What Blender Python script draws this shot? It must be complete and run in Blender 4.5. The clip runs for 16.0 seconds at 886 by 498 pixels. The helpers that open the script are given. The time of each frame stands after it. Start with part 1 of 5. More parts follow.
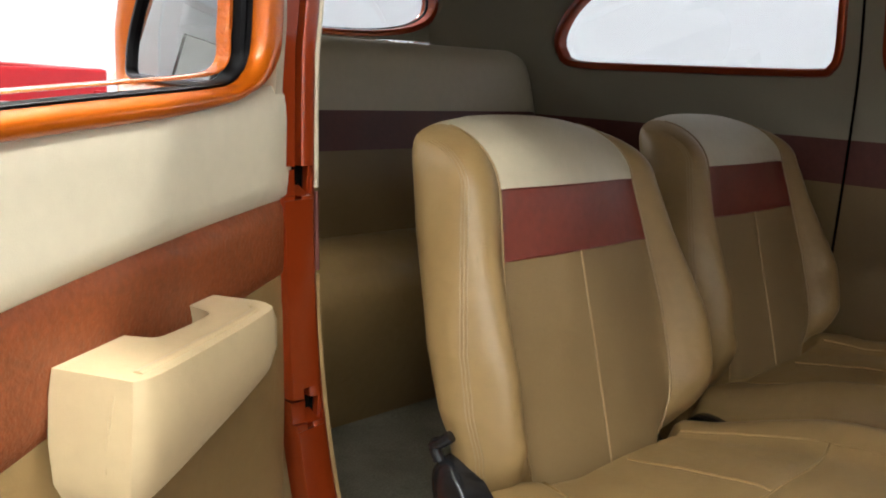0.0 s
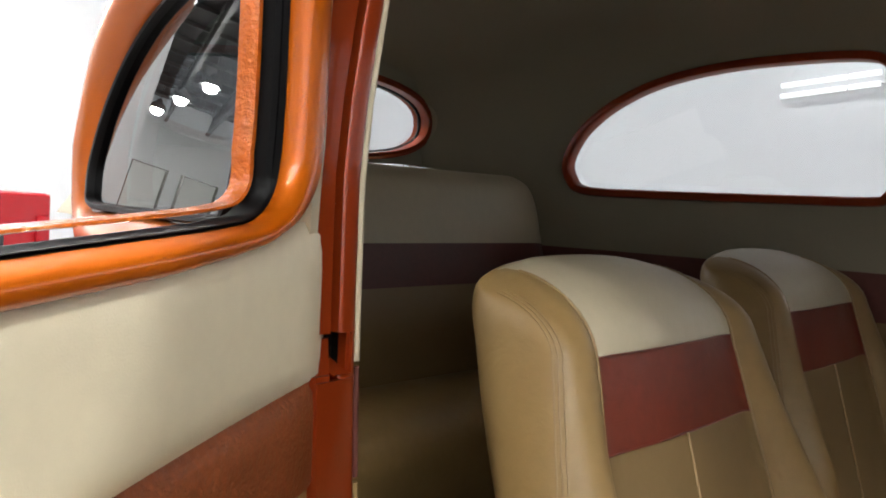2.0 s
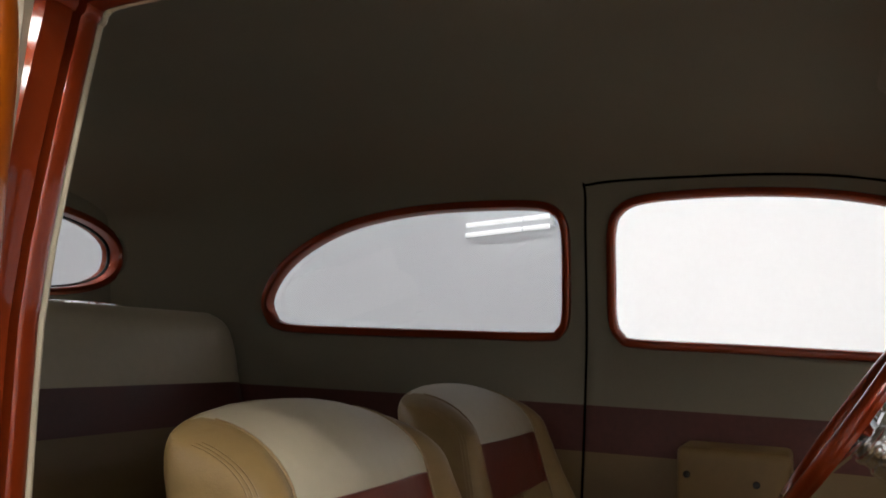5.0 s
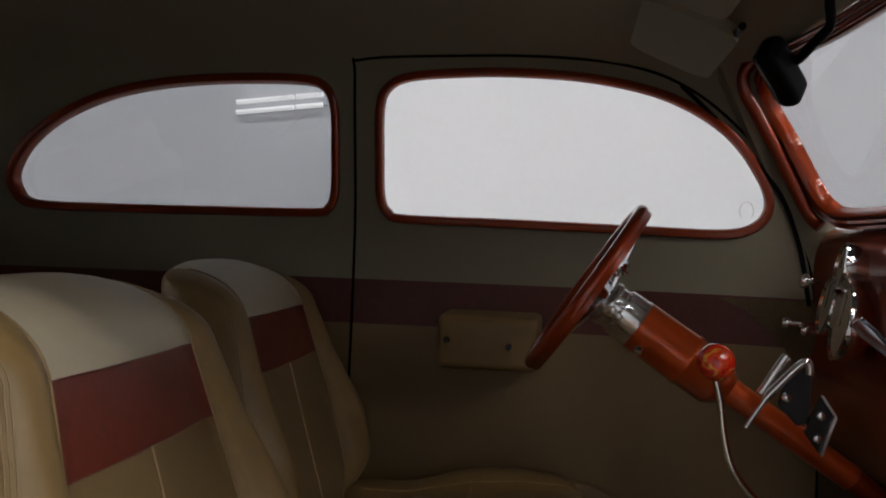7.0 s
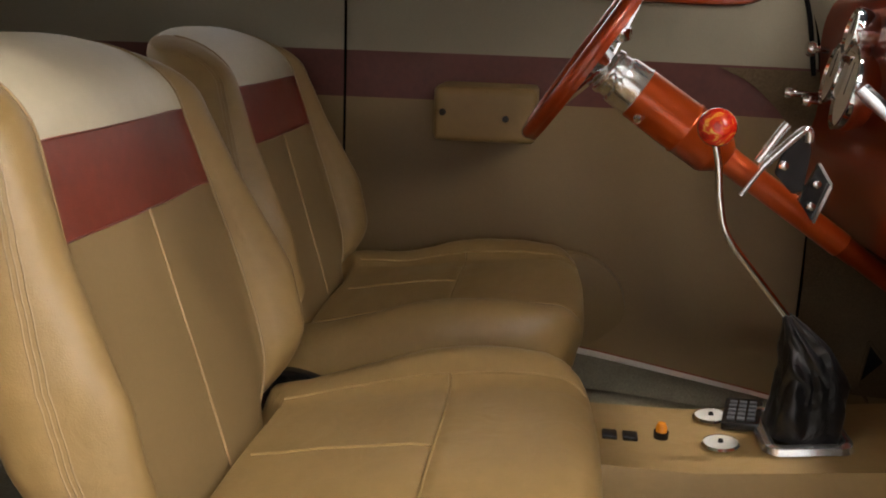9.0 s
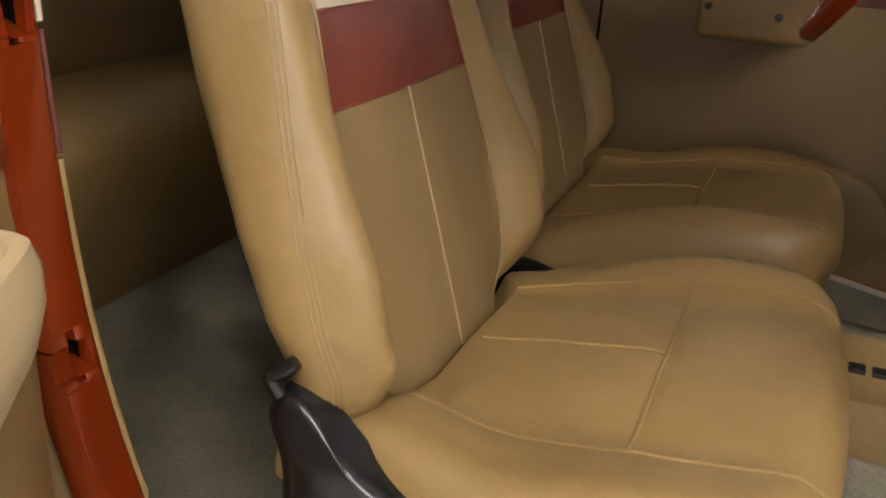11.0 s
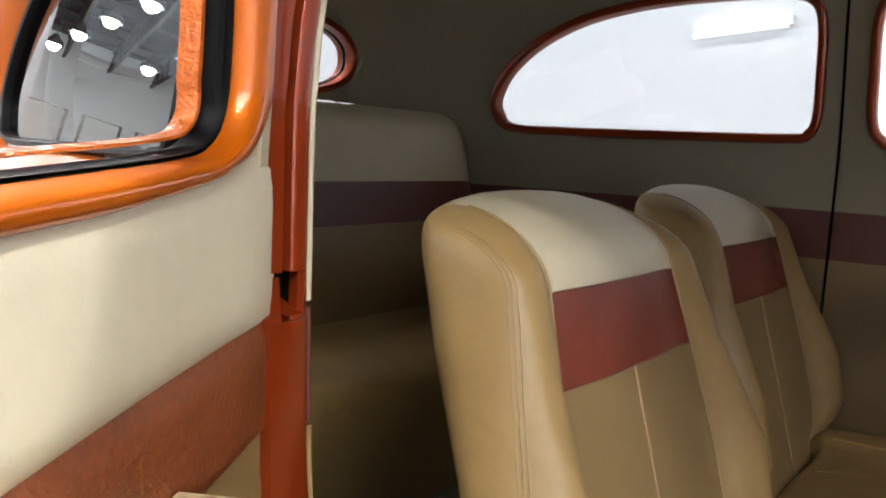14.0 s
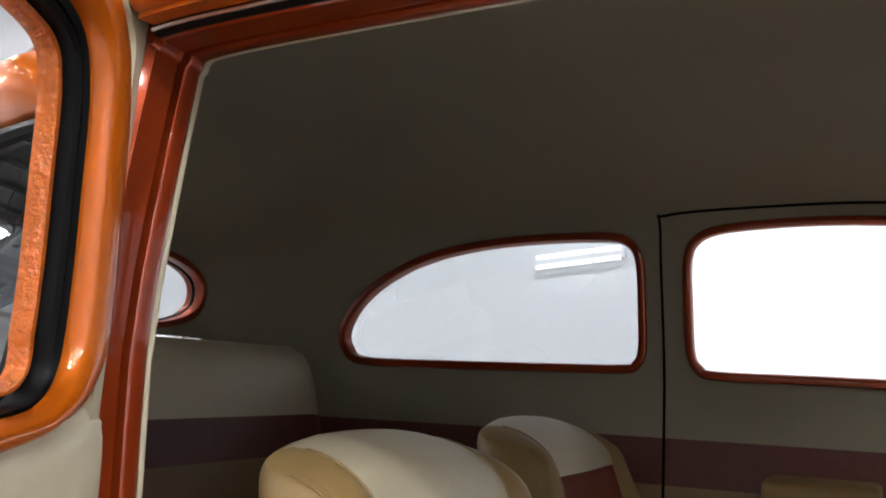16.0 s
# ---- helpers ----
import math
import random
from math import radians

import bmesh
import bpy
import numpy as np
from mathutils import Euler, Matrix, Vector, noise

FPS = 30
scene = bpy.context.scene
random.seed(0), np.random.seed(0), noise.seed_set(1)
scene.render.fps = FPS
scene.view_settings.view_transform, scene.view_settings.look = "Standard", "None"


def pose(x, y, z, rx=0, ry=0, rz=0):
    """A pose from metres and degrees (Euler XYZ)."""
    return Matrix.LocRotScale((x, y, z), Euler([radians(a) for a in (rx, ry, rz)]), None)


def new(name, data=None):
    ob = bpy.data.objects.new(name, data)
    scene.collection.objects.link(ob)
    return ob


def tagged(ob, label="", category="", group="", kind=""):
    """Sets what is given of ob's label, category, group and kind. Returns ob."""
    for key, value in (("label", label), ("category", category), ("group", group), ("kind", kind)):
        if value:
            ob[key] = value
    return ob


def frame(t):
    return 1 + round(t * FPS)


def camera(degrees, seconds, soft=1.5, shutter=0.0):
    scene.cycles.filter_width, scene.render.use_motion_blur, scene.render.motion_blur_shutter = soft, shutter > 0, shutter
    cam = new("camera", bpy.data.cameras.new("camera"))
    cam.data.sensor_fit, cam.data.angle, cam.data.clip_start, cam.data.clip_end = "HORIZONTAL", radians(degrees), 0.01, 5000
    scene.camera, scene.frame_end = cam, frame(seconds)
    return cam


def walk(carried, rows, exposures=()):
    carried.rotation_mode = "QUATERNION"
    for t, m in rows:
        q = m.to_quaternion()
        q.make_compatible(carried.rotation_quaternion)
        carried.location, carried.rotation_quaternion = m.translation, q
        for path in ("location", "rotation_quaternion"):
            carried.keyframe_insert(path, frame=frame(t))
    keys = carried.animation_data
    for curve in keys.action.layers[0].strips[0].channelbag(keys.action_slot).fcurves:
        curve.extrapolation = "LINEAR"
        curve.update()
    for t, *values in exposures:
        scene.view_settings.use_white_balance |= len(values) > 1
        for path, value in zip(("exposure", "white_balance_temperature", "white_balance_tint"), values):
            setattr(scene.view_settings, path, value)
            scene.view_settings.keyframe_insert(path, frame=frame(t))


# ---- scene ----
cam = camera(52.41, 16.0, soft=1.9)
# seconds, place in metres, turn in degrees
ROWS = [
    (0.0, 0.7020, -1.2338, 1.1875, 78.852, -2.890, 44.854),
    (0.5, 0.6261, -1.1873, 1.1917, 79.690, -3.055, 44.351),
    (1.0, 0.5317, -1.1583, 1.1853, 81.355, -3.160, 44.036),
    (1.5, 0.4734, -1.1331, 1.1828, 83.689, -3.152, 43.778),
    (2.0, 0.4187, -1.1143, 1.1861, 86.849, -3.041, 41.348),
    (2.5, 0.3842, -1.1075, 1.1892, 91.358, -2.836, 39.257),
    (3.0, 0.3850, -1.1068, 1.1988, 95.028, -2.982, 35.918),
    (5.5, 0.4287, -1.1197, 1.1988, 95.390, -2.247, 17.898),
    (6.0, 0.4359, -1.1247, 1.1958, 94.336, -2.109, 12.946),
    (6.5, 0.4337, -1.1237, 1.1938, 92.352, -2.026, 9.971),
    (7.0, 0.4313, -1.1214, 1.1874, 89.071, -1.934, 8.185),
    (7.5, 0.4312, -1.1178, 1.1824, 85.604, -1.801, 7.165),
    (8.0, 0.4319, -1.1124, 1.1762, 82.352, -1.682, 6.541),
    (8.5, 0.4307, -1.1080, 1.1711, 79.251, -1.732, 6.446),
    (9.0, 0.4266, -1.1070, 1.1624, 75.467, -1.797, 7.781),
    (9.5, 0.4210, -1.1043, 1.1535, 71.427, -2.016, 10.208),
    (12.0, 0.3882, -1.0963, 1.1518, 68.755, -2.866, 31.173),
    (12.5, 0.3791, -1.1016, 1.1539, 70.986, -2.970, 33.593),
    (13.0, 0.3745, -1.1059, 1.1593, 74.150, -3.048, 35.416),
    (13.5, 0.3735, -1.1100, 1.1666, 78.074, -3.041, 36.223),
    (14.0, 0.3789, -1.1165, 1.1782, 83.367, -2.994, 35.824),
    (14.5, 0.3874, -1.1245, 1.1839, 88.646, -2.625, 34.985),
    (15.0, 0.4031, -1.1349, 1.1920, 93.103, -2.499, 33.106),
    (15.5, 0.4077, -1.1376, 1.1964, 96.031, -2.470, 29.905),
    (16.0, 0.4145, -1.1399, 1.1963, 97.992, -2.286, 26.812),
]
# the clip's own exposure and white balance drift with what fills the picture
EXPOSURES = [(0.0, -0.12, 6350, 6), (1.0, -0.15, 6400, 6), (2.0, -0.42, 6500, 6), (3.0, -0.32, 6550, 6), (5.5, -1.2, 6600, 9), (6.2, -1.5, 6500, 9), (7.0, -1.65, 6450, 10), (8.0, -1.25, 6600, 10), (9.0, -0.1, 6950, 11),
             (12.5, -0.04, 6800, 8), (14.5, 0.0, 6250, 6), (16.0, -0.4, 6250, 7)]
walk(cam, [(t, pose(*r)) for t, *r in ROWS], EXPOSURES)

# ---- world: a closed hall, lit by its own lamps ----
world = bpy.data.worlds.new("world")
scene.world = world
world.use_nodes = True
world.node_tree.nodes["Background"].inputs["Color"].default_value = (0.9, 0.95, 1.0, 1)
world.node_tree.nodes["Background"].inputs["Strength"].default_value = 0.02
LAMP = 400.0


# ---- materials ----
def material(name, base, rough=0.5, metal=0.0, var=0.12, scale=40.0, bump=0.0, bump_scale=400.0, coat=0.0, coarse=3.0,
             dist=0.001, spec=0.5, sheen=0.0, wear=0.0, crease=0.0):
    m = bpy.data.materials.new(name)
    m.use_nodes = True
    nt = m.node_tree
    b = nt.nodes["Principled BSDF"]
    b.inputs["Roughness"].default_value = rough
    b.inputs["Metallic"].default_value = metal
    b.inputs["Coat Weight"].default_value = coat
    b.inputs["Coat Roughness"].default_value = 0.04
    b.inputs["Specular IOR Level"].default_value = spec
    b.inputs["Sheen Weight"].default_value = sheen
    tc = nt.nodes.new("ShaderNodeTexCoord")
    fine = nt.nodes.new("ShaderNodeTexNoise")
    fine.inputs["Scale"].default_value = scale
    fine.inputs["Detail"].default_value = 6
    large = nt.nodes.new("ShaderNodeTexNoise")
    large.inputs["Scale"].default_value = coarse
    large.inputs["Detail"].default_value = 3
    nt.links.new(tc.outputs["Object"], fine.inputs["Vector"])
    nt.links.new(tc.outputs["Object"], large.inputs["Vector"])
    add = nt.nodes.new("ShaderNodeMath")
    add.operation = "ADD"
    nt.links.new(fine.outputs["Fac"], add.inputs[0])
    nt.links.new(large.outputs["Fac"], add.inputs[1])
    ramp = nt.nodes.new("ShaderNodeMapRange")
    ramp.inputs["From Min"].default_value, ramp.inputs["From Max"].default_value = 0.6, 1.4
    nt.links.new(add.outputs[0], ramp.inputs["Value"])
    mix = nt.nodes.new("ShaderNodeMix")
    mix.data_type = "RGBA"
    nt.links.new(ramp.outputs[0], mix.inputs["Factor"])
    mix.inputs["A"].default_value = (*[c * (1 - var) for c in base], 1)
    mix.inputs["B"].default_value = (*[min(1, c * (1 + var)) for c in base], 1)
    nt.links.new(mix.outputs["Result"], b.inputs["Base Color"])
    if wear:
        rr = nt.nodes.new("ShaderNodeMapRange")
        rr.inputs["From Min"].default_value, rr.inputs["From Max"].default_value = 0.3, 0.7
        rr.inputs["To Min"].default_value, rr.inputs["To Max"].default_value = rough - wear, rough + wear
        nt.links.new(large.outputs["Fac"], rr.inputs["Value"])
        nt.links.new(rr.outputs[0], b.inputs["Roughness"])
    if bump:
        vor = nt.nodes.new("ShaderNodeTexNoise")
        vor.inputs["Scale"].default_value = bump_scale
        vor.inputs["Detail"].default_value = 4
        nt.links.new(tc.outputs["Object"], vor.inputs["Vector"])
        bp = nt.nodes.new("ShaderNodeBump")
        bp.inputs["Strength"].default_value = bump
        bp.inputs["Distance"].default_value = dist
        nt.links.new(vor.outputs["Fac"], bp.inputs["Height"])
        nt.links.new(bp.outputs["Normal"], b.inputs["Normal"])
        if crease:
            cn = nt.nodes.new("ShaderNodeTexNoise")
            cn.inputs["Scale"].default_value = 22
            cn.inputs["Detail"].default_value = 3
            cn.inputs["Distortion"].default_value = 0.8
            nt.links.new(tc.outputs["Object"], cn.inputs["Vector"])
            cb = nt.nodes.new("ShaderNodeBump")
            cb.inputs["Strength"].default_value = crease
            cb.inputs["Distance"].default_value = 0.006
            nt.links.new(cn.outputs["Fac"], cb.inputs["Height"])
            nt.links.new(cb.outputs["Normal"], bp.inputs["Normal"])
    return m


def glass_material(name, tint, rough=0.0, ior=1.9):
    m = bpy.data.materials.new(name)
    m.use_nodes = True
    nt = m.node_tree
    nt.nodes.remove(nt.nodes["Principled BSDF"])
    out = nt.nodes["Material Output"]
    tr = nt.nodes.new("ShaderNodeBsdfTransparent")
    tr.inputs["Color"].default_value = (*tint, 1)
    gl = nt.nodes.new("ShaderNodeBsdfGlossy")
    gl.inputs["Roughness"].default_value = rough
    fr = nt.nodes.new("ShaderNodeFresnel")
    fr.inputs["IOR"].default_value = ior
    mx = nt.nodes.new("ShaderNodeMixShader")
    nt.links.new(fr.outputs[0], mx.inputs[0])
    nt.links.new(tr.outputs[0], mx.inputs[1])
    nt.links.new(gl.outputs[0], mx.inputs[2])
    nt.links.new(mx.outputs[0], out.inputs["Surface"])
    return m


def marbled(name):
    """Swirled red, orange and yellow resin under a clear gloss."""
    m = material(name, (0.5, 0.03, 0.012), 0.12, coat=1.0)
    nt = m.node_tree
    tc = nt.nodes.new("ShaderNodeTexCoord")
    nz = nt.nodes.new("ShaderNodeTexNoise")
    nz.inputs["Scale"].default_value = 58
    nz.inputs["Detail"].default_value = 5
    nz.inputs["Distortion"].default_value = 1.9
    nt.links.new(tc.outputs["Object"], nz.inputs["Vector"])
    cr = nt.nodes.new("ShaderNodeValToRGB")
    e = cr.color_ramp.elements
    e[0].position, e[0].color = 0.34, (0.36, 0.010, 0.006, 1)
    e[1].position, e[1].color = 0.70, (0.85, 0.50, 0.10, 1)
    for p, c in ((0.50, (0.70, 0.025, 0.010, 1)), (0.58, (0.66, 0.055, 0.015, 1)), (0.63, (0.78, 0.25, 0.03, 1))):
        k = e.new(p)
        k.color = c
    nt.links.new(nz.outputs["Fac"], cr.inputs["Fac"])
    nt.links.new(cr.outputs["Color"], nt.nodes["Principled BSDF"].inputs["Base Color"])
    return m


def emitter(name, colour, strength):
    m = bpy.data.materials.new(name)
    m.use_nodes = True
    b = m.node_tree.nodes["Principled BSDF"]
    b.inputs["Base Color"].default_value = (0.8, 0.8, 0.8, 1)
    b.inputs["Emission Color"].default_value = (*colour, 1)
    b.inputs["Emission Strength"].default_value = strength
    return m


TAN = material("tan_leather", (0.235, 0.150, 0.058), 0.44, var=0.08, scale=60, bump=0.22, bump_scale=700, coarse=5, wear=0.06, crease=0.22, spec=0.4)
TAN_PERF = material("tan_woven_leather", (0.192, 0.126, 0.054), 0.46, var=0.08, scale=300, bump=0.3, bump_scale=1100, coarse=6, crease=0.15)
IVORY = material("ivory_leather", (0.62, 0.555, 0.41), 0.45, var=0.05, scale=60, bump=0.18, bump_scale=700, coarse=4, wear=0.05, crease=0.08)
CREAM = material("cream_leather", (0.46, 0.40, 0.28), 0.45, var=0.05, scale=60, bump=0.18, bump_scale=700, coarse=4, wear=0.05, crease=0.10)
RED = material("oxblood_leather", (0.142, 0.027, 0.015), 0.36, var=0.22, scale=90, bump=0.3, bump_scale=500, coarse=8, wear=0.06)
# the same oxblood with shade put into its colour, for unlit bands
SHADED_RED = material("shaded_oxblood_leather", (0.088, 0.021, 0.015), 0.45, var=0.22, scale=90, bump=0.3, bump_scale=500, coarse=8, wear=0.06)
BROWN = material("cognac_leather", (0.200, 0.050, 0.015), 0.38, var=0.32, scale=150, bump=0.8, bump_scale=240, dist=0.0015, coarse=9, wear=0.05, crease=0.12)
BUFF = material("buff_leather", (0.56, 0.43, 0.245), 0.42, var=0.06, scale=60, bump=0.2, bump_scale=700, coarse=5, wear=0.05, crease=0.15)
CLOTH = material("headliner_cloth", (0.255, 0.230, 0.170), 0.95, var=0.08, scale=500, bump=0.3, bump_scale=1500, coarse=3, spec=0.1, sheen=0.1)
CARPET = material("carpet", (0.20, 0.183, 0.135), 1.0, var=0.35, scale=260, bump=1.0, bump_scale=500, coarse=10, dist=0.004, spec=0.05)
PAINT = material("orange_metallic_paint", (0.475, 0.101, 0.003), 0.42, metal=0.35, var=0.08, scale=900, coat=0.75, coarse=2, spec=0.1)
PAINT.node_tree.nodes["Principled BSDF"].inputs["Coat Roughness"].default_value = 0.012
PEEL = material("orange_peel_paint", (0.475, 0.101, 0.003), 0.42, metal=0.35, var=0.10, scale=300, bump=0.6, bump_scale=200, dist=0.005, coat=1.0, coarse=2, spec=0.2)
b = PEEL.node_tree.nodes["Principled BSDF"]
PEEL.node_tree.links.new(b.inputs["Normal"].links[0].from_socket, b.inputs["Coat Normal"])
PAINT_DARK = material("burnt_orange_paint", (0.255, 0.032, 0.005), 0.40, metal=0.5, var=0.08, scale=700, coat=1.0, coarse=3, spec=0.15)
PAINT_COLUMN = material("red_orange_paint", (0.50, 0.068, 0.007), 0.30, metal=0.55, var=0.06, scale=900, coat=0.9, coarse=2)
CHROME = material("chrome", (0.82, 0.82, 0.83), 0.07, metal=1.0, var=0.04, scale=30)
POLISHED = material("polished_aluminium", (0.86, 0.86, 0.86), 0.17, metal=0.92, var=0.06, scale=120)
STEEL = material("brushed_aluminium", (0.62, 0.61, 0.60), 0.32, metal=1.0, var=0.1, scale=200)
BLACK = material("black_plastic", (0.009, 0.009, 0.010), 0.24, var=0.2, scale=150, bump=0.05, bump_scale=900)
BLACK_LEATHER = material("black_leather", (0.008, 0.008, 0.009), 0.30, var=0.2, scale=80, bump=0.3, bump_scale=500, crease=0.8)
RUBBER = material("black_rubber", (0.0035, 0.0035, 0.004), 0.5, var=0.2, scale=100, spec=0.12)
SEAM = material("dark_gap", (0.006, 0.005, 0.004), 0.9, var=0.2, spec=0.0)
BRIGHT = material("bright_aluminium", (0.80, 0.79, 0.77), 0.28, metal=0.75, var=0.06, scale=200)
THREAD = material("tan_piping", (0.255, 0.168, 0.074), 0.5, var=0.06, scale=300)
WHITE_WALL = material("white_wall_paint", (0.79, 0.805, 0.835), 0.8, var=0.02, scale=20, coarse=0.4, bump=0.1, bump_scale=60)
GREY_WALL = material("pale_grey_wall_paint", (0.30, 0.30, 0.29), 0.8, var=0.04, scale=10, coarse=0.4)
CONCRETE = material("polished_concrete", (0.27, 0.265, 0.255), 0.35, var=0.12, scale=12, coarse=0.8, bump=0.1, bump_scale=50)
DARK_ROOF = material("dark_roof_deck", (0.055, 0.057, 0.06), 0.8, var=0.15, scale=3)
TRUSS = material("grey_steel_truss", (0.085, 0.087, 0.09), 0.6, metal=0.3, var=0.1)
RED_PAINT = material("red_car_paint", (0.33, 0.006, 0.012), 0.4, var=0.06, scale=200, coat=0.5, spec=0.2)
WHITE_DIAL = material("white_gauge_face", (0.50, 0.49, 0.45), 0.4, var=0.03)
CREAM_DIAL = material("cream_gauge_face", (0.55, 0.52, 0.38), 0.4, var=0.05)
KNOB = marbled("marbled_red_resin")
KEY_GREY = material("grey_rubber_keys", (0.05, 0.05, 0.055), 0.5, var=0.2)
AMBER = material("amber_lens", (0.75, 0.26, 0.02), 0.25, var=0.1, coat=0.8)
MIRROR_GLASS = material("mirror_glass", (0.85, 0.86, 0.86), 0.02, metal=1.0, var=0.01)
PANEL_WHITE = material("white_card", (0.75, 0.76, 0.75), 0.7, var=0.03)
DARK_CARPET = material("brown_carpet", (0.125, 0.090, 0.053), 1.0, var=0.3, scale=260, bump=0.9, bump_scale=500, coarse=10, dist=0.003, spec=0.05)
TINT = glass_material("tinted_glass", (0.50, 0.515, 0.535))
DARK_TINT = glass_material("dark_tinted_glass", (0.17, 0.175, 0.18), ior=2.5)
CLEAR = glass_material("clear_glass", (0.80, 0.81, 0.84))
GLOW = emitter("lamp_diffuser", (1.0, 0.975, 0.95), LAMP * 1.2)
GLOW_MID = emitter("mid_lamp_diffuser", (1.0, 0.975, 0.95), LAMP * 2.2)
# strengths of the unseen lamps, set by the light door and seats need
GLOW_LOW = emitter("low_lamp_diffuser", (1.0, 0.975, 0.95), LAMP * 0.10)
GLOW_HALF = emitter("weak_fill_diffuser", (1.0, 0.975, 0.95), LAMP * 0.20)
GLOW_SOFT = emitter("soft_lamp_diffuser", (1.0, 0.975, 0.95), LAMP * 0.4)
GLOW_FILL = emitter("fill_lamp_diffuser", (1.0, 0.975, 0.95), LAMP * 0.32)
TUBE_GLOW = emitter("tube_light", (1.0, 0.99, 0.97), 2.6)


# ---- mesh helpers ----
def finish(ob, angle=38):
    me = ob.data
    for p in me.polygons:
        p.use_smooth = True
    me.set_sharp_from_angle(angle=radians(angle))
    return ob


def mesh_object(name, bm, mat, angle=38):
    bmesh.ops.remove_doubles(bm, verts=bm.verts, dist=1e-6)
    bmesh.ops.recalc_face_normals(bm, faces=bm.faces)
    me = bpy.data.meshes.new(name)
    bm.to_mesh(me)
    bm.free()
    me.materials.append(mat)
    return finish(new(name, me), angle)


def thing(name, base, label, category, group="", kind=""):
    e = new(name)
    e.empty_display_size = 0.05
    e.location = base
    return tagged(e, label, category, group, kind)


def part(name, bm, mat, parent, label="", angle=38):
    """One mesh under a thing or a part; its vertices are given in the world's (or the thing's own) coordinates."""
    ob = mesh_object(name, bm, mat, angle)
    ob.parent = parent
    top = parent
    off = Vector(parent.location) if parent.parent is None else Vector((0, 0, 0))
    ob.matrix_parent_inverse = Matrix.Translation(-off)
    if label:
        ob["label"] = label
    return ob


def pane(points, parent, glass, label, facing):
    """A sheet of glass whose normal looks the given way."""
    bm = bmesh.new()
    f = bm.faces.new([bm.verts.new(p) for p in points])
    f.normal_update()
    if f.normal.dot(Vector(facing)) < 0:
        f.normal_flip()
    me = bpy.data.meshes.new("pane")
    bm.to_mesh(me)
    bm.free()
    me.materials.append(glass)
    ob = new("pane", me)
    ob.parent = parent
    ob.matrix_parent_inverse = Matrix.Translation(-Vector(parent.location))
    ob["label"] = label
    ob.visible_shadow = False
    return ob


def structure(name, bm, mat, label, category, angle=38):
    return tagged(mesh_object(name, bm, mat, angle), label, category, kind="structure")


def box(bm, lo, hi, bevel=0.0, seg=2, m=None):
    r = bmesh.ops.create_cube(bm, size=1.0)
    vs = r["verts"]
    for v in vs:
        v.co = Vector([lo[i] + (v.co[i] + 0.5) * (hi[i] - lo[i]) for i in range(3)])
    if bevel:
        es = list({e for v in vs for e in v.link_edges})
        g = bmesh.ops.bevel(bm, geom=es, offset=bevel, segments=seg, affect="EDGES", profile=0.6)
        vs = list({v for f in g["faces"] for v in f.verts} | {v for v in vs if v.is_valid})
    if m is not None:
        bmesh.ops.transform(bm, matrix=m, verts=vs)
    return vs


def spline(pts, n=10, closed=False):
    """A smooth line through a few control points."""
    P = [Vector(p) for p in pts]
    k = len(P)
    out = []
    for i in range(k if closed else k - 1):
        a, b, c, d = (P[(i + j - 1) % k] if closed else P[min(max(i + j - 1, 0), k - 1)] for j in range(4))
        for s in range(n):
            t = s / n
            out.append(0.5 * (2 * b + (c - a) * t + (2 * a - 5 * b + 4 * c - d) * t * t + (3 * b - a - 3 * c + d) * t ** 3))
    if not closed:
        out.append(P[-1])
    return out


def sweep(bm, pts, profile, closed=False, side=None, cap=True, scale=None):
    """Carries a closed profile of (across, out) along a line. side: the direction that 'out' keeps to, where there is one."""
    k = len(pts)
    rings = []
    ref = None
    for i, p in enumerate(pts):
        if closed:
            tan = (pts[(i + 1) % k] - pts[i - 1]).normalized()
        else:
            tan = (pts[min(i + 1, k - 1)] - pts[max(i - 1, 0)]).normalized()
        if side is not None:
            s = Vector(side(p) if callable(side) else side)
            o = (s - tan * s.dot(tan)).normalized()
        else:
            if ref is None:
                ref = Vector((0, 0, 1)) if abs(tan.z) < 0.9 else Vector((1, 0, 0))
            o = (ref - tan * ref.dot(tan)).normalized()
            ref = o
        a = tan.cross(o)
        k_i = scale[i] if scale else 1.0
        rings.append([bm.verts.new(p + a * u * k_i + o * w) for u, w in profile])
    n = len(profile)
    for i in range(k if closed else k - 1):
        A, B = rings[i], rings[(i + 1) % k]
        for j in range(n):
            bm.faces.new((A[j], A[(j + 1) % n], B[(j + 1) % n], B[j]))
    if cap and not closed:
        bm.faces.new(rings[0])
        bm.faces.new(rings[-1][::-1])


def circle(r, n=10, squash=1.0):
    return [(r * math.cos(2 * math.pi * i / n), r * squash * math.sin(2 * math.pi * i / n)) for i in range(n)]


def tube(bm, pts, r, n=10, closed=False):
    sweep(bm, [Vector(p) for p in pts], circle(r, n), closed)


def lathe(bm, profile, m, n=28):
    """Turns (radius, height) points round the z axis of m."""
    rings = []
    for r, h in profile:
        if r < 1e-6:
            rings.append([bm.verts.new(m @ Vector((0, 0, h)))])
        else:
            rings.append([bm.verts.new(m @ Vector((r * math.cos(2 * math.pi * i / n), r * math.sin(2 * math.pi * i / n), h))) for i in range(n)])
    for A, B in zip(rings, rings[1:]):
        for i in range(n):
            j = (i + 1) % n
            if len(A) == 1 and len(B) > 1:
                bm.faces.new((A[0], B[i], B[j]))
            elif len(B) == 1 and len(A) > 1:
                bm.faces.new((A[i], A[j], B[0]))
            elif len(A) > 1:
                bm.faces.new((A[i], A[j], B[j], B[i]))


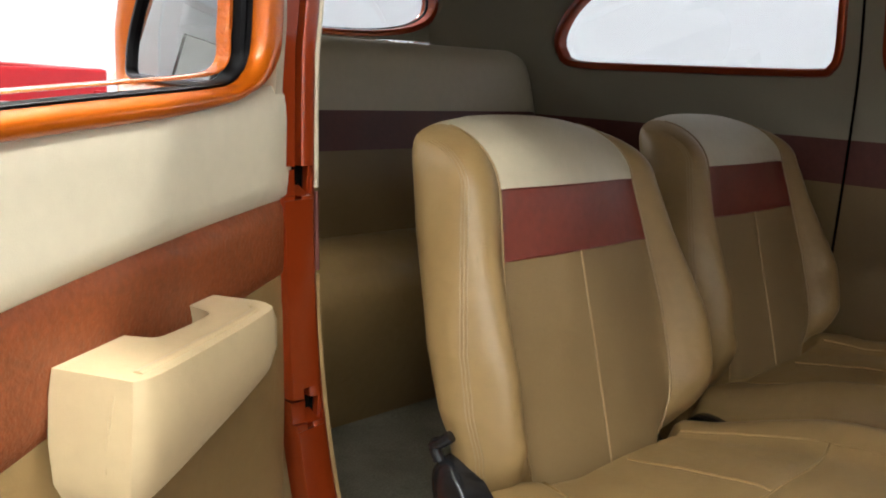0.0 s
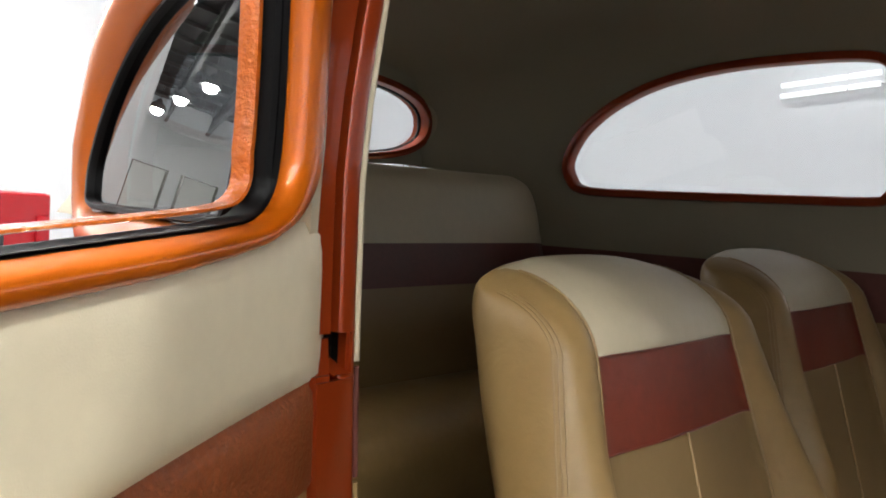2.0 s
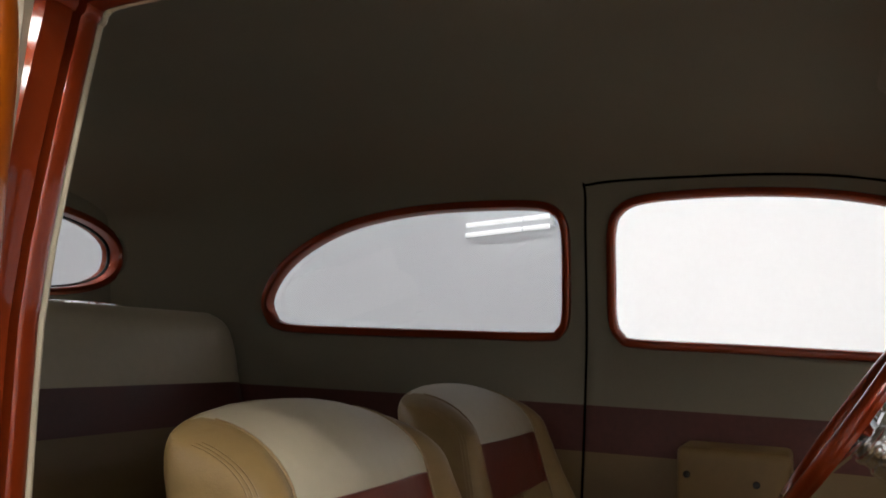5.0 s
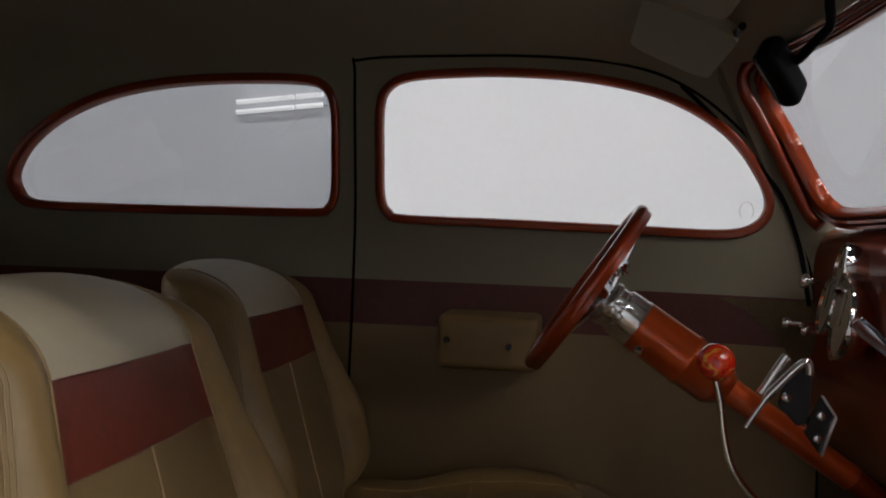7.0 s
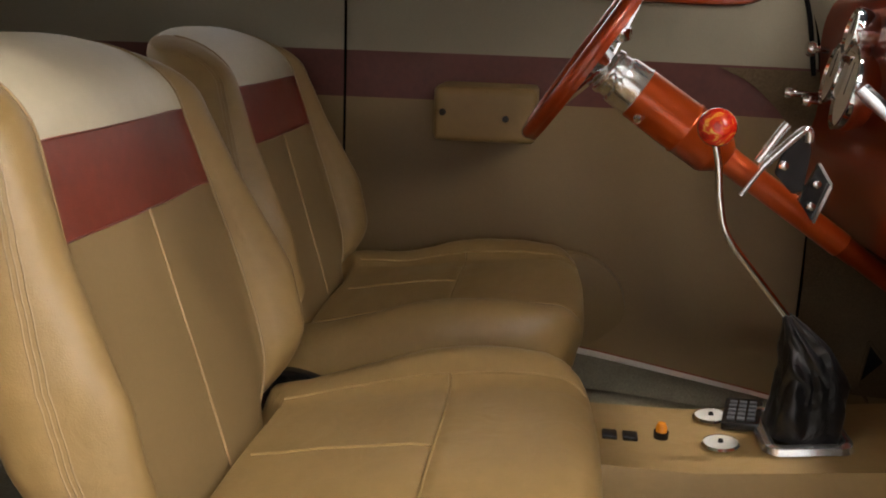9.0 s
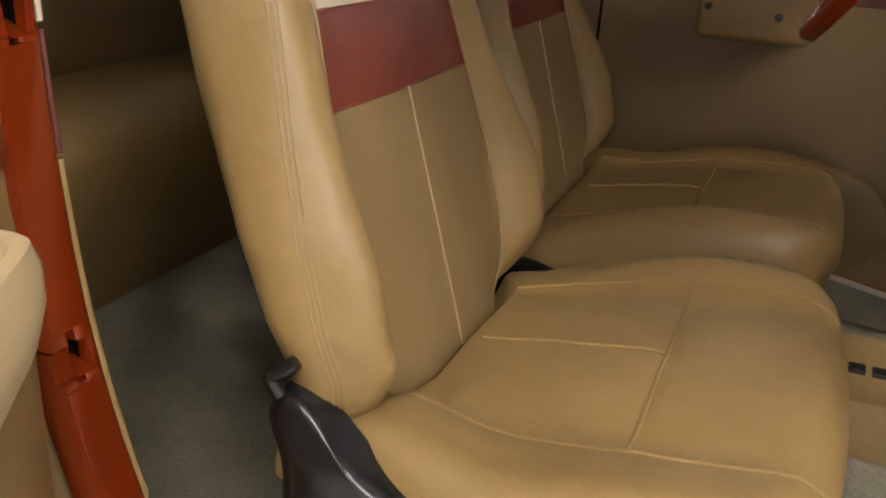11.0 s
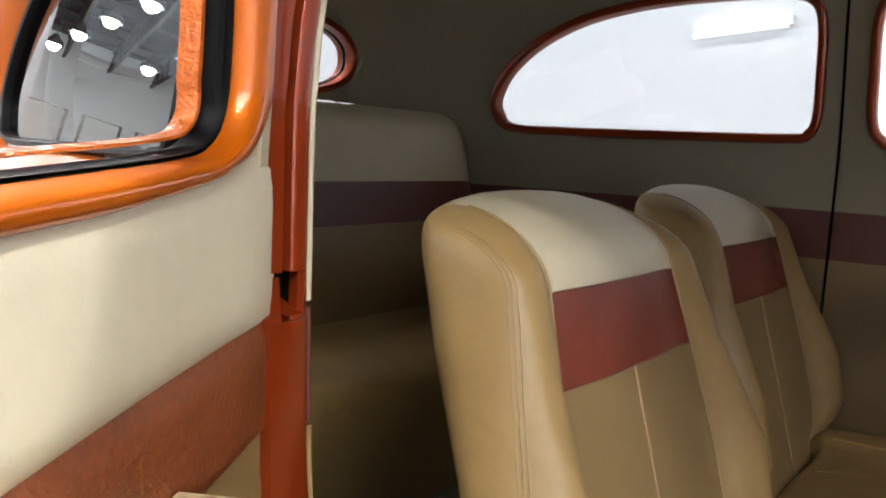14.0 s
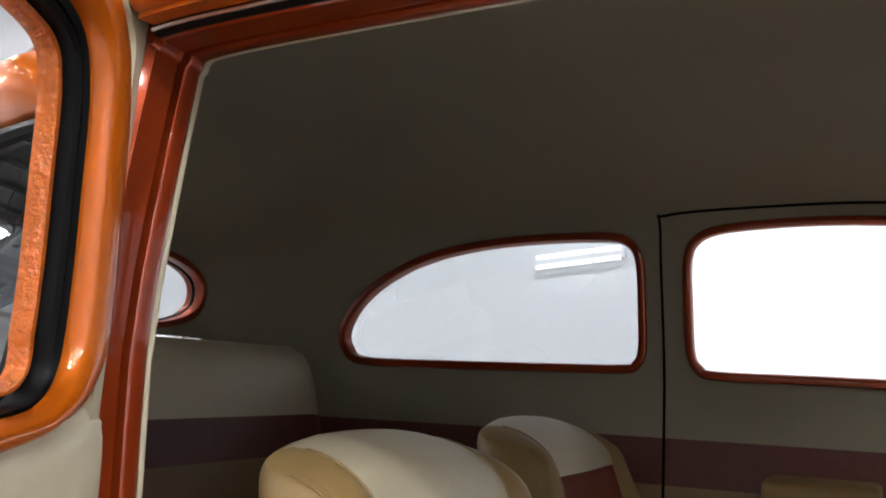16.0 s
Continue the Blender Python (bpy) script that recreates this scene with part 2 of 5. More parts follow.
def axis(p, d, roll=0.0):
    """A pose at p whose z axis points along d."""
    q = Vector(d).to_track_quat("Z", "Y")
    return Matrix.Translation(p) @ q.to_matrix().to_4x4()


def surface(bm, f, nu, nv, closed_u=False, keep=None):
    """A grid of f(i, j), 0..nu by 0..nv; keep(i, j) picks the cells."""
    vs = {}

    def v(i, j):
        if closed_u:
            i %= nu
        if (i, j) not in vs:
            vs[i, j] = bm.verts.new(f(i, j))
        return vs[i, j]
    for i in range(nu):
        for j in range(nv):
            if keep is None or keep(i, j):
                q = [v(i, j), v(i + 1, j), v(i + 1, j + 1), v(i, j + 1)]
                if len({tuple(a.co) for a in q}) > 2:
                    bm.faces.new(q)


def prism(bm, outline, thick, m=None):
    """A plate with the given closed outline (3D points) thickened by the vector thick."""
    t = Vector(thick)
    A = [bm.verts.new(Vector(p)) for p in outline]
    B = [bm.verts.new(Vector(p) + t) for p in outline]
    bm.faces.new(A)
    bm.faces.new(B[::-1])
    n = len(A)
    for i in range(n):
        bm.faces.new((A[i], B[i], B[(i + 1) % n], A[(i + 1) % n]))


def cut(ob, cutter_bm):
    """Cuts the cutter's volumes out of ob, for good."""
    bmesh.ops.recalc_face_normals(cutter_bm, faces=cutter_bm.faces)
    cm = bpy.data.meshes.new("cutter")
    cutter_bm.to_mesh(cm)
    cutter_bm.free()
    co = new("cutter", cm)
    mod = ob.modifiers.new("cut", "BOOLEAN")
    mod.object, mod.operation, mod.solver = co, "DIFFERENCE", "EXACT"
    bpy.context.view_layer.update()
    done = bpy.data.meshes.new_from_object(ob.evaluated_get(bpy.context.evaluated_depsgraph_get()))
    ob.modifiers.clear()
    ob.data = done
    bpy.data.objects.remove(co)
    return finish(ob)


# ---- the hall round the car ----
def plain_box(lo, hi, bevel=0.0):
    bm = bmesh.new()
    box(bm, lo, hi, bevel)
    return bm


structure("ground", plain_box((-32, -12, -0.2), (10, 5.5, 0.0)), CONCRETE, "polished grey concrete showroom floor", "floor")
structure("wall_north", plain_box((-9.6, 5.0, 0), (9.5, 5.3, 7)), WHITE_WALL, "tall white painted showroom wall behind the car", "wall")
structure("wall_partition", plain_box((-9.8, -0.75, 0), (-9.6, 5.3, 5.6)), WHITE_WALL, "white painted partition wall behind the pickup", "wall")
structure("wall_west", plain_box((-31.3, -11.5, 0), (-31, 5.3, 7)), WHITE_WALL, "white painted end wall of the showroom", "wall")
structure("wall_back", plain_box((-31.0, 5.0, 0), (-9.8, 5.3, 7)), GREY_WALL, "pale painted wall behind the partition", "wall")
structure("wall_east", plain_box((9.2, -11.5, 0), (9.5, 5.0, 7)), WHITE_WALL, "white painted far end wall of the hall", "wall")
# unseen wall, kept white so it bounces fill light through the doorway
structure("wall_south", plain_box((-31.3, -11.8, 0), (9.5, -11.5, 7)), WHITE_WALL, "unseen wall across the hall, white to bounce light", "wall")
structure("ceiling", plain_box((-31.3, -11.8, 6.6), (9.5, 5.3, 6.8)), DARK_ROOF, "dark metal roof deck of the hall", "ceiling")


def roof_truss(y):
    e = thing("roof_truss", (0, y, 5.7), "grey open-web steel roof truss under a dark deck", "truss", "roof trusses")
    for name, z in (("top_chord", 6.5), ("bottom_chord", 5.85)):
        bm = bmesh.new()
        box(bm, (-30.9, y - 0.05, z), (9.2, y + 0.05, z + 0.08))
        part(name, bm, TRUSS, e)
    bm = bmesh.new()
    for i in range(47):
        x = -30.7 + i * 0.84
        tube(bm, [(x, y, 5.88), (x + 0.42, y, 6.55)], 0.03, 6)
        tube(bm, [(x + 0.42, y, 6.55), (x + 0.84, y, 5.88)], 0.03, 6)
    part("web_bars", bm, TRUSS, e)
    return e


for y in (-10, -8.6, -7.2, -5.8, -4.4, -3, -1.6, -0.2, 1.6, 3.4):
    roof_truss(y)
for x in (-30, -28.4, -26.8, -25.2, -23.6, -22, -20.4, -18.8, -17.2, -15.6, -14, -11.5, -9.2, -7, -4.5, -2, 0.5, 3, 5.5):
    structure("roof_purlin", plain_box((x, -11.5, 6.5), (x + 0.1, 5, 6.6)), TRUSS, "grey steel purlin under the roof deck", "beam")


def high_bay(x, y, glow, bulb=False):
    e = thing("high_bay_lamp", (x, y, 5.3), "round high-bay lamp hanging from the roof truss, lit", "lamp", "hall lamps")
    m = Matrix.Translation((x, y, 5.3))
    bm = bmesh.new()
    lathe(bm, [(0.245, 0), (0.26, 0.01), (0.22, 0.14), (0.10, 0.22), (0.07, 0.30), (0, 0.30)], m, 20)
    part("housing", bm, TRUSS, e)
    bm = bmesh.new()
    if bulb:
        lathe(bm, [(0, -0.15), (0.09, -0.13), (0.15, -0.07), (0.17, 0.0), (0.16, 0.02), (0, 0.03)], m, 20)
    else:
        lathe(bm, [(0, 0.005), (0.235, 0.005), (0.24, 0.02), (0, 0.03)], m, 20)
    part("diffuser", bm, glow, e, "bright white diffuser")
    bm = bmesh.new()
    tube(bm, [(x, y, 5.59), (x, y, 6.62)], 0.012, 6)
    part("hanger", bm, TRUSS, e)


# two slanting rows far behind the car, then an unseen grid over it
for x in (-25.7, -22.9, -20.1, -17.3, -14.5):
    high_bay(x, -1.75 - 0.145 * (x + 21.4), GLOW_MID, True)
for x in (-24.3, -21.5, -18.7, -15.9, -13.1):
    high_bay(x, -3.65 - 0.145 * (x + 22.7), GLOW_MID, True)
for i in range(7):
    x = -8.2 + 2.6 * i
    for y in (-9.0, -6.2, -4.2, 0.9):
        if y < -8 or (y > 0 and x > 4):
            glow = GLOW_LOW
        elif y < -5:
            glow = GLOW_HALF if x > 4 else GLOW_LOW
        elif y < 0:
            glow = GLOW_FILL if x > 2 else GLOW_SOFT
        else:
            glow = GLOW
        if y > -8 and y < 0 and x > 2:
            # unseen lamps added closer together, as soft fill on door and near seat
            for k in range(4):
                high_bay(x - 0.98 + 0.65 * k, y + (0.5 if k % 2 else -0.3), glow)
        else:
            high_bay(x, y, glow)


def wall_tubes(x, z, w):
    e = thing("tube_lamp", (x, 4.95, z), "twin tube batten lamp on the white wall, lit", "lamp")
    def at(a, dz):
        return (x + a, 4.93, z + dz + 0.10 * a)
    bm = bmesh.new()
    sweep(bm, [Vector(at(-w / 2 - 0.02, 0)) + Vector((0, 0.05, 0)), Vector(at(w / 2 + 0.02, 0)) + Vector((0, 0.05, 0))],
          [(-0.03, -0.02), (0.03, -0.02), (0.03, 0.02), (-0.03, 0.02)], False, (0, -1, 0))
    part("backplate", bm, WHITE_WALL, e)
    for dz in (-0.036, 0.036):
        for a, b in ((-w / 2, -0.008 + w * 0.18), (0.008 + w * 0.18, w / 2)):
            bm = bmesh.new()
            tube(bm, [at(a, dz), at(b, dz)], 0.017, 10)
            part("tube", bm, TUBE_GLOW, e)


wall_tubes(-1.62, 2.06, 0.62)
for i in range(6):
    y = -0.97 - i * 1.72
    e = thing("wall_panel", (-30.98, y, 0.1), "white roller door in a thin dark frame on the end wall", "roller door", "framed doors")
    bm = bmesh.new()
    box(bm, (-30.99, y - 1.19, 0.1), (-30.96, y, 4.3))
    part("board", bm, PANEL_WHITE, e)
    bm = bmesh.new()
    c = [Vector((-30.95, y - 1.19, 0.1)), Vector((-30.95, y, 0.1)), Vector((-30.95, y, 4.3)), Vector((-30.95, y - 1.19, 4.3))]
    sweep(bm, c, [(-0.05, -0.03), (0.05, -0.03), (0.05, 0.03), (-0.05, 0.03)], True, (1, 0, 0))
    part("frame", bm, BLACK, e)


def red_pickup():
    """A red pickup parked behind the car, tail towards it."""
    e = thing("pickup_truck", (-6.6, 0.62, 0), "red pickup truck parked by the white wall, black tailgate panel", "truck")
    Y0, Y1, TOP = -0.15, 1.54, 1.09
    bm = bmesh.new()
    for y0, y1 in ((Y0, Y0 + 0.08), (Y1 - 0.08, Y1)):
        box(bm, (-7.6, y0, 0.45), (-5.25, y1, TOP), 0.025, 3)
    box(bm, (-7.6, Y0 + 0.08, 0.45), (-5.25, Y1 - 0.08, 0.52))
    bed = part("load_bed", bm, RED_PAINT, e)
    bm = bmesh.new()
    box(bm, (-5.27, Y0 + 0.01, 0.47), (-5.2, Y1 - 0.01, TOP - 0.004), 0.022, 3)
    gate = part("tailgate", bm, RED_PAINT, e)
    bm = bmesh.new()
    box(bm, (-5.205, Y0 + 0.30, 0.56), (-5.188, Y1 - 0.30, 0.862), 0.008, 2)
    part("gate_panel", bm, BLACK, gate, "black panel")
    bm = bmesh.new()
    box(bm, (-5.203, Y0 + 0.28, 0.858), (-5.186, Y1 - 0.28, 0.872), 0.004, 2)
    part("gate_strip", bm, STEEL, gate, "bright strip")
    bm = bmesh.new()
    box(bm, (-9.0, Y0, 0.45), (-7.62, Y1, 1.08), 0.08, 3)
    part("cab_body", bm, RED_PAINT, e)
    bm = bmesh.new()
    box(bm, (-8.8, Y0 + 0.1, 1.06), (-7.75, Y1 - 0.1, 1.58), 0.12, 4)
    part("cab_roof", bm, RED_PAINT, e)
    for y in (Y0 - 0.02, Y1 - 0.18):
        for x in (-6.0, -8.3):
            bm = bmesh.new()
            lathe(bm, [(0.0, 0), (0.20, 0), (0.30, 0.0), (0.34, 0.03), (0.34, 0.17), (0.30, 0.2), (0, 0.2)], axis((x, y, 0.34), (0, 1, 0)), 26)
            part("wheel", bm, RUBBER, e)
    for y in (Y0 + 0.03, Y1 - 0.11):
        bm = bmesh.new()
        box(bm, (-5.2, y, 0.66), (-5.17, y + 0.08, 0.95), 0.01)
        part("tail_lamp", bm, RED_PAINT, e)


red_pickup()

# ---- the car's cabin: shell, openings, mouldings ----
FLOOR = 0.47


def half_width(x, near=False):
    """Half the belt width, rounded off between its stations."""
    return sum(width_station(x + 0.018 * k, near) for k in range(-2, 3)) / 5


def width_station(x, near):
    if near and x < -0.1:
        return float(np.interp(x, [-1.12, -1.05, -0.95, -0.85, -0.75, -0.6, -0.5, -0.4, -0.2, -0.1], [0.25, 0.29, 0.345, 0.40, 0.452, 0.53, 0.575, 0.608, 0.65, 0.662]))
    return float(np.interp(x, [-1.12, -1.05, -1.0, -0.95, -0.88, -0.80, -0.68, -0.3, 0.2, 0.5, 0.77, 0.95, 1.15],
                           [0.36, 0.43, 0.495, 0.55, 0.59, 0.615, 0.633, 0.66, 0.667, 0.655, 0.605, 0.56, 0.53]))


def roof_height(x):
    return float(np.interp(x, [-1.12, -1.03, -0.95, -0.8, -0.6, -0.2, 0.2, 0.5, 0.72, 0.90, 1.15],
                           [1.46, 1.50, 1.545, 1.60, 1.645, 1.67, 1.668, 1.635, 1.585, 1.54, 1.50]))


def shave(x, z):
    """The near roof's shoulder is rounder towards the rear."""
    return 1 - 0.15 * float(np.interp(z, [1.44, 1.56], [0, 1])) * float(np.interp(x, [-0.30, -0.12], [1, 0]))


def side_y(x, z, off=0.0, near=False):
    """Half the cabin's width at a place on its side."""
    h = half_width(x, near) + off
    zt = roof_height(x) + off
    zs = min(1.46, zt - 0.07)
    if z > zs:
        t = math.asin(min(1.0, ((z - zs) / (zt - zs)) ** (1 / 0.85)))
        return side_y(x, zs, off, near) * max(math.cos(t), 0) ** 0.8 * (shave(x, z) if near else 1)
    if near and z > 1.36:
        h -= 5.7 * (z - 1.36) ** 2 * float(np.interp(x, [-0.36, -0.14], [1, 0]))
    if z > 1.222:
        return h - 0.13 * (z - 1.222) - 0.10 * (z - 1.222) ** 2
    return h - 0.055 * ((1.222 - z) / 0.72) ** 2


def ring(x, off):
    """The cabin's cross-section at x as a closed loop, from the near sill over the roof to the far sill."""
    zt = roof_height(x) + off
    zs = min(1.46, zt - 0.07)
    both = []
    for near in (True, False):
        side = [(side_y(x, z, off, near), z) for z in np.linspace(FLOOR - 0.02 - off, zs, 16)]
        y0 = side[-1][0]
        roof = []
        for k in range(1, 15):
            t = math.pi / 2 * k / 14
            z = zs + (zt - zs) * math.sin(t) ** 0.85
            roof.append((y0 * max(math.cos(t), 0) ** 0.8 * (shave(x, z) if near else 1), z))
        roof[-1] = (0.0, zt)
        both.append(side + roof)
    return [Vector((x, -y, z)) for y, z in both[0]] + [Vector((x, y, z)) for y, z in both[1][-2::-1]]


def shell(off_in, off_out, x0, x1, n):
    bm = bmesh.new()
    xs = [x0 + (x1 - x0) * (i / n) for i in range(n + 1)]
    rings = []
    for off, back in ((off_in, 0.0), (off_out, off_out - off_in)):
        R = []
        for i, x in enumerate(xs):
            R.append([bm.verts.new(p + Vector((-back if i == 0 else 0, 0, 0))) for p in ring(x, off)])
        rings.append(R)
    k = len(rings[0][0])
    for s, R in enumerate(rings):
        for a, b in zip(R, R[1:]):
            for j in range(k):
                q = (a[j], b[j], b[(j + 1) % k], a[(j + 1) % k])
                bm.faces.new(q if s else q[::-1])
        bm.faces.new(R[0] if s else R[0][::-1])
    A, B = rings[0][-1], rings[1][-1]
    for j in range(k):
        bm.faces.new((A[j], A[(j + 1) % k], B[(j + 1) % k], B[j]))
    return bm


QUARTER = [(-0.098, 1.229), (-0.30, 1.227), (-0.55, 1.226), (-0.69, 1.229), (-0.722, 1.25), (-0.727, 1.29), (-0.69, 1.35), (-0.62, 1.403),
           (-0.52, 1.446), (-0.40, 1.472), (-0.27, 1.483), (-0.12, 1.483), (-0.07, 1.468), (-0.054, 1.43), (-0.053, 1.34), (-0.055, 1.264), (-0.067, 1.237)]
DOORWIN = [(0.10, 1.2218), (0.30, 1.219), (0.55, 1.214), (0.70, 1.211), (0.755, 1.222), (0.779, 1.255), (0.765, 1.305), (0.718, 1.372),
           (0.653, 1.423), (0.567, 1.462), (0.46, 1.486), (0.34, 1.496), (0.22, 1.497), (0.11, 1.489), (0.066, 1.47), (0.051, 1.43),
           (0.050, 1.34), (0.052, 1.262), (0.066, 1.232)]
DOORWAY = [(-0.03, 0.53), (-0.065, 0.65), (-0.088, 0.80), (-0.095, 0.95), (-0.095, 1.15), (-0.095, 1.40), (-0.092, 1.436), (-0.070, 1.4465), (0.10, 1.450),
           (0.35, 1.449), (0.55, 1.42), (0.70, 1.34), (0.82, 1.2), (0.86, 1.0), (0.86, 0.75), (0.84, 0.53)]


def flat_loop(points, n=6):
    return [(p.x, p.z) for p in spline([(x, 0, z) for x, z in points], n, True)]


def grown(loop, d):
    """A flat loop moved outwards by d."""
    k = len(loop)
    area = sum(loop[i][0] * loop[(i + 1) % k][1] - loop[(i + 1) % k][0] * loop[i][1] for i in range(k))
    s = 1 if area > 0 else -1
    out = []
    for i in range(k):
        (x0, z0), (x1, z1) = loop[i - 1], loop[(i + 1) % k]
        tx, tz = x1 - x0, z1 - z0
        ln = math.hypot(tx, tz) or 1
        out.append((loop[i][0] + s * d * tz / ln, loop[i][1] - s * d * tx / ln))
    return out


QW_LOOP, DW_LOOP = flat_loop(QUARTER), flat_loop(DOORWIN)
NEAR_QW_LOOP = [(-0.125 + (x + 0.053) * 0.60, 1.163 + (z - 1.228) * 0.82) for x, z in QW_LOOP]
DOOR_LOOP = flat_loop(DOORWAY, 5)
RW_LOOP = [(0.088 + 0.368 * math.copysign(abs(math.cos(a)) ** 0.75, math.cos(a)), 1.360 + 0.085 * math.copysign(abs(math.sin(a)) ** 0.8, math.sin(a)))
           for a in np.linspace(0, 2 * math.pi, 56, endpoint=False)]


def opening(outline, thick):
    bm = bmesh.new()
    prism(bm, outline, thick)
    return bm


def hull(points):
    """The convex outline round flat points, so that a cut never crosses itself."""
    pts = sorted(set((round(a, 5), round(b, 5)) for a, b in points))
    out = []
    for run in (pts, pts[::-1]):
        part_hull = []
        for p in run:
            while len(part_hull) > 1 and ((part_hull[-1][0] - part_hull[-2][0]) * (p[1] - part_hull[-2][1])
                                          - (part_hull[-1][1] - part_hull[-2][1]) * (p[0] - part_hull[-2][0])) <= 1e-9:
                part_hull.pop()
            part_hull.append(p)
        out += part_hull[:-1]
    return out


def cut_openings(ob, grow):
    """Windows, doorway and windscreen, cut one after another."""
    cut(ob, opening([(x, 0.40, z) for x, z in hull(grown(QW_LOOP, grow))], (0, 0.6, 0)))
    cut(ob, opening([(x, 0.40, z) for x, z in hull(grown(DW_LOOP, grow))], (0, 0.6, 0)))
    cut(ob, opening([(x, -1.0, z) for x, z in hull(grown(NEAR_QW_LOOP, grow))], (0, 0.7, 0)))
    cut(ob, opening([(x, -1.0, z) for x, z in hull(grown(DOOR_LOOP, grow))], (0, 0.6, 0)))
    cut(ob, opening([(-1.4, y, z) for y, z in hull(grown(RW_LOOP, grow))], (0.5, 0, 0)))
    wedge = [(0.66, 1.85), (0.72, 1.495), (0.862, 1.215), (1.5, 1.215), (1.5, 1.85)]
    cut(ob, opening([(x, -0.9, z) for x, z in wedge], (0, 1.8, 0)))
    return ob


BAND_TOP, BAND_LOW = 1.092, 1.002
trim_shell = cut_openings(mesh_object("trim_shell", shell(0.0, 0.018, -1.03, 1.10, 44), CLOTH), 0.012)


def slice_of(ob, lo, hi):
    bm = bmesh.new()
    bm.from_mesh(ob.data)
    for z, up in ((lo, False), (hi, True)):
        if z is not None:
            bmesh.ops.bisect_plane(bm, geom=bm.verts[:] + bm.edges[:] + bm.faces[:], plane_co=(0, 0, z), plane_no=(0, 0, 1),
                                   clear_outer=up, clear_inner=not up)
    return bm


structure("ceiling_headliner", slice_of(trim_shell, BAND_TOP, None), CLOTH, "beige cloth headliner and upper side trim", "headliner")
structure("wall_trim_band", slice_of(trim_shell, BAND_LOW, BAND_TOP), SHADED_RED, "oxblood leather band round the cabin walls", "trim")
structure("wall_lower_trim", slice_of(trim_shell, None, BAND_LOW), TAN_PERF, "tan leather lower side trim of the cabin", "trim")
bpy.data.objects.remove(trim_shell)
body_shell = cut_openings(mesh_object("body_shell", shell(0.045, 0.065, -1.06, 0.98, 44), PAINT), 0.034)
body_shell.name = "wall_body_shell"
tagged(body_shell, "glossy metallic orange car body and roof", "car body", kind="structure")


def side_path(loop, near, off):
    return [Vector((x, (-1 if near else 1) * side_y(x, z, off, near), z)) for x, z in loop]


def flat_y(x, z):
    """The plane of the near quarter window's glass."""
    return -0.636 - 0.2486 * (x + 0.4) + 0.15 * (z - 1.30)


def window_set(name, loop, near, glazed, label):
    """Inner moulding, rubber, outer surround and glass of one side window."""
    e = thing(name, (loop[0][0], (-1 if near else 1) * 0.66, 1.22), label, "window", kind="structure")
    s = -1 if near else 1
    bm = bmesh.new()
    prof = [(-0.010, -0.020), (-0.0095, 0.004), (-0.007, 0.009), (0.0, 0.011), (0.007, 0.009), (0.0095, 0.003), (0.008, -0.008)]
    if s > 0:
        prof = [(-a, o) for a, o in prof[::-1]]
    sweep(bm, side_path(grown(loop, 0.006), near, 0.0), prof, True, (0, -s, 0))
    part("moulding", bm, PAINT_DARK, e, "burnt orange painted moulding")
    bm = bmesh.new()
    if near:
        sweep(bm, [Vector((x, flat_y(x, z) - 0.004, z)) for x, z in grown(loop, 0.002)],
              [(-0.0045, -0.012), (-0.004, 0.002), (-0.002, 0.005), (0.002, 0.005), (0.004, 0.002), (0.0045, -0.012)], True, (0, s, 0))
    else:
        sweep(bm, side_path(grown(loop, 0.015), near, 0.036), circle(0.007, 8), True, (0, s, 0))
    part("seal", bm, RUBBER, e)
    bm = bmesh.new()
    if near:
        prof = [(-0.032, -0.05), (-0.030, -0.004), (-0.022, 0.009), (-0.008, 0.015), (0.008, 0.013), (0.022, 0.005), (0.031, -0.010), (0.033, -0.03)]
        slim = [max(float(np.interp(x, [-0.27, -0.15], [1, 0.35])), float(np.interp(z, [1.29, 1.345], [0, 1])) * float(np.interp(x, [-0.190, -0.148], [1, 0.35]))) for x, z in loop]
        path = [(x + (gx - x) * k, z + (gz - z) * k) for (x, z), (gx, gz), k in zip(loop, grown(loop, 0.036), slim)]
        sweep(bm, [Vector((x, -side_y(x, z, 0.030 + 0.034 * k, True), z)) for (x, z), k in zip(path, slim)], prof, True, (0, s, 0), scale=slim)
    else:
        sweep(bm, side_path(grown(loop, 0.050), near, 0.062), [(-0.018, -0.018), (-0.012, 0.002), (0.0, 0.008), (0.014, 0.004), (0.018, -0.012)], True, (0, s, 0))
    part("surround", bm, PAINT, e, "glossy orange outer surround")
    if glazed:
        edge = side_path(grown(loop, 0.014), near, 0.034)
        if near:
            edge = [Vector((p.x, flat_y(p.x, p.z), p.z)) for p in edge]
        pane(edge, e, DARK_TINT if near else TINT, "lightly tinted glass", (0, -1, 0))
    return e


window_set("window_1", QW_LOOP, False, True, "teardrop quarter window with burnt orange moulding and tinted glass")
window_set("window_2", DW_LOOP, False, False, "wound-down driver's door window with burnt orange moulding")
window_set("window_3", NEAR_QW_LOOP, True, True, "teardrop quarter window in the orange body, tinted glass")

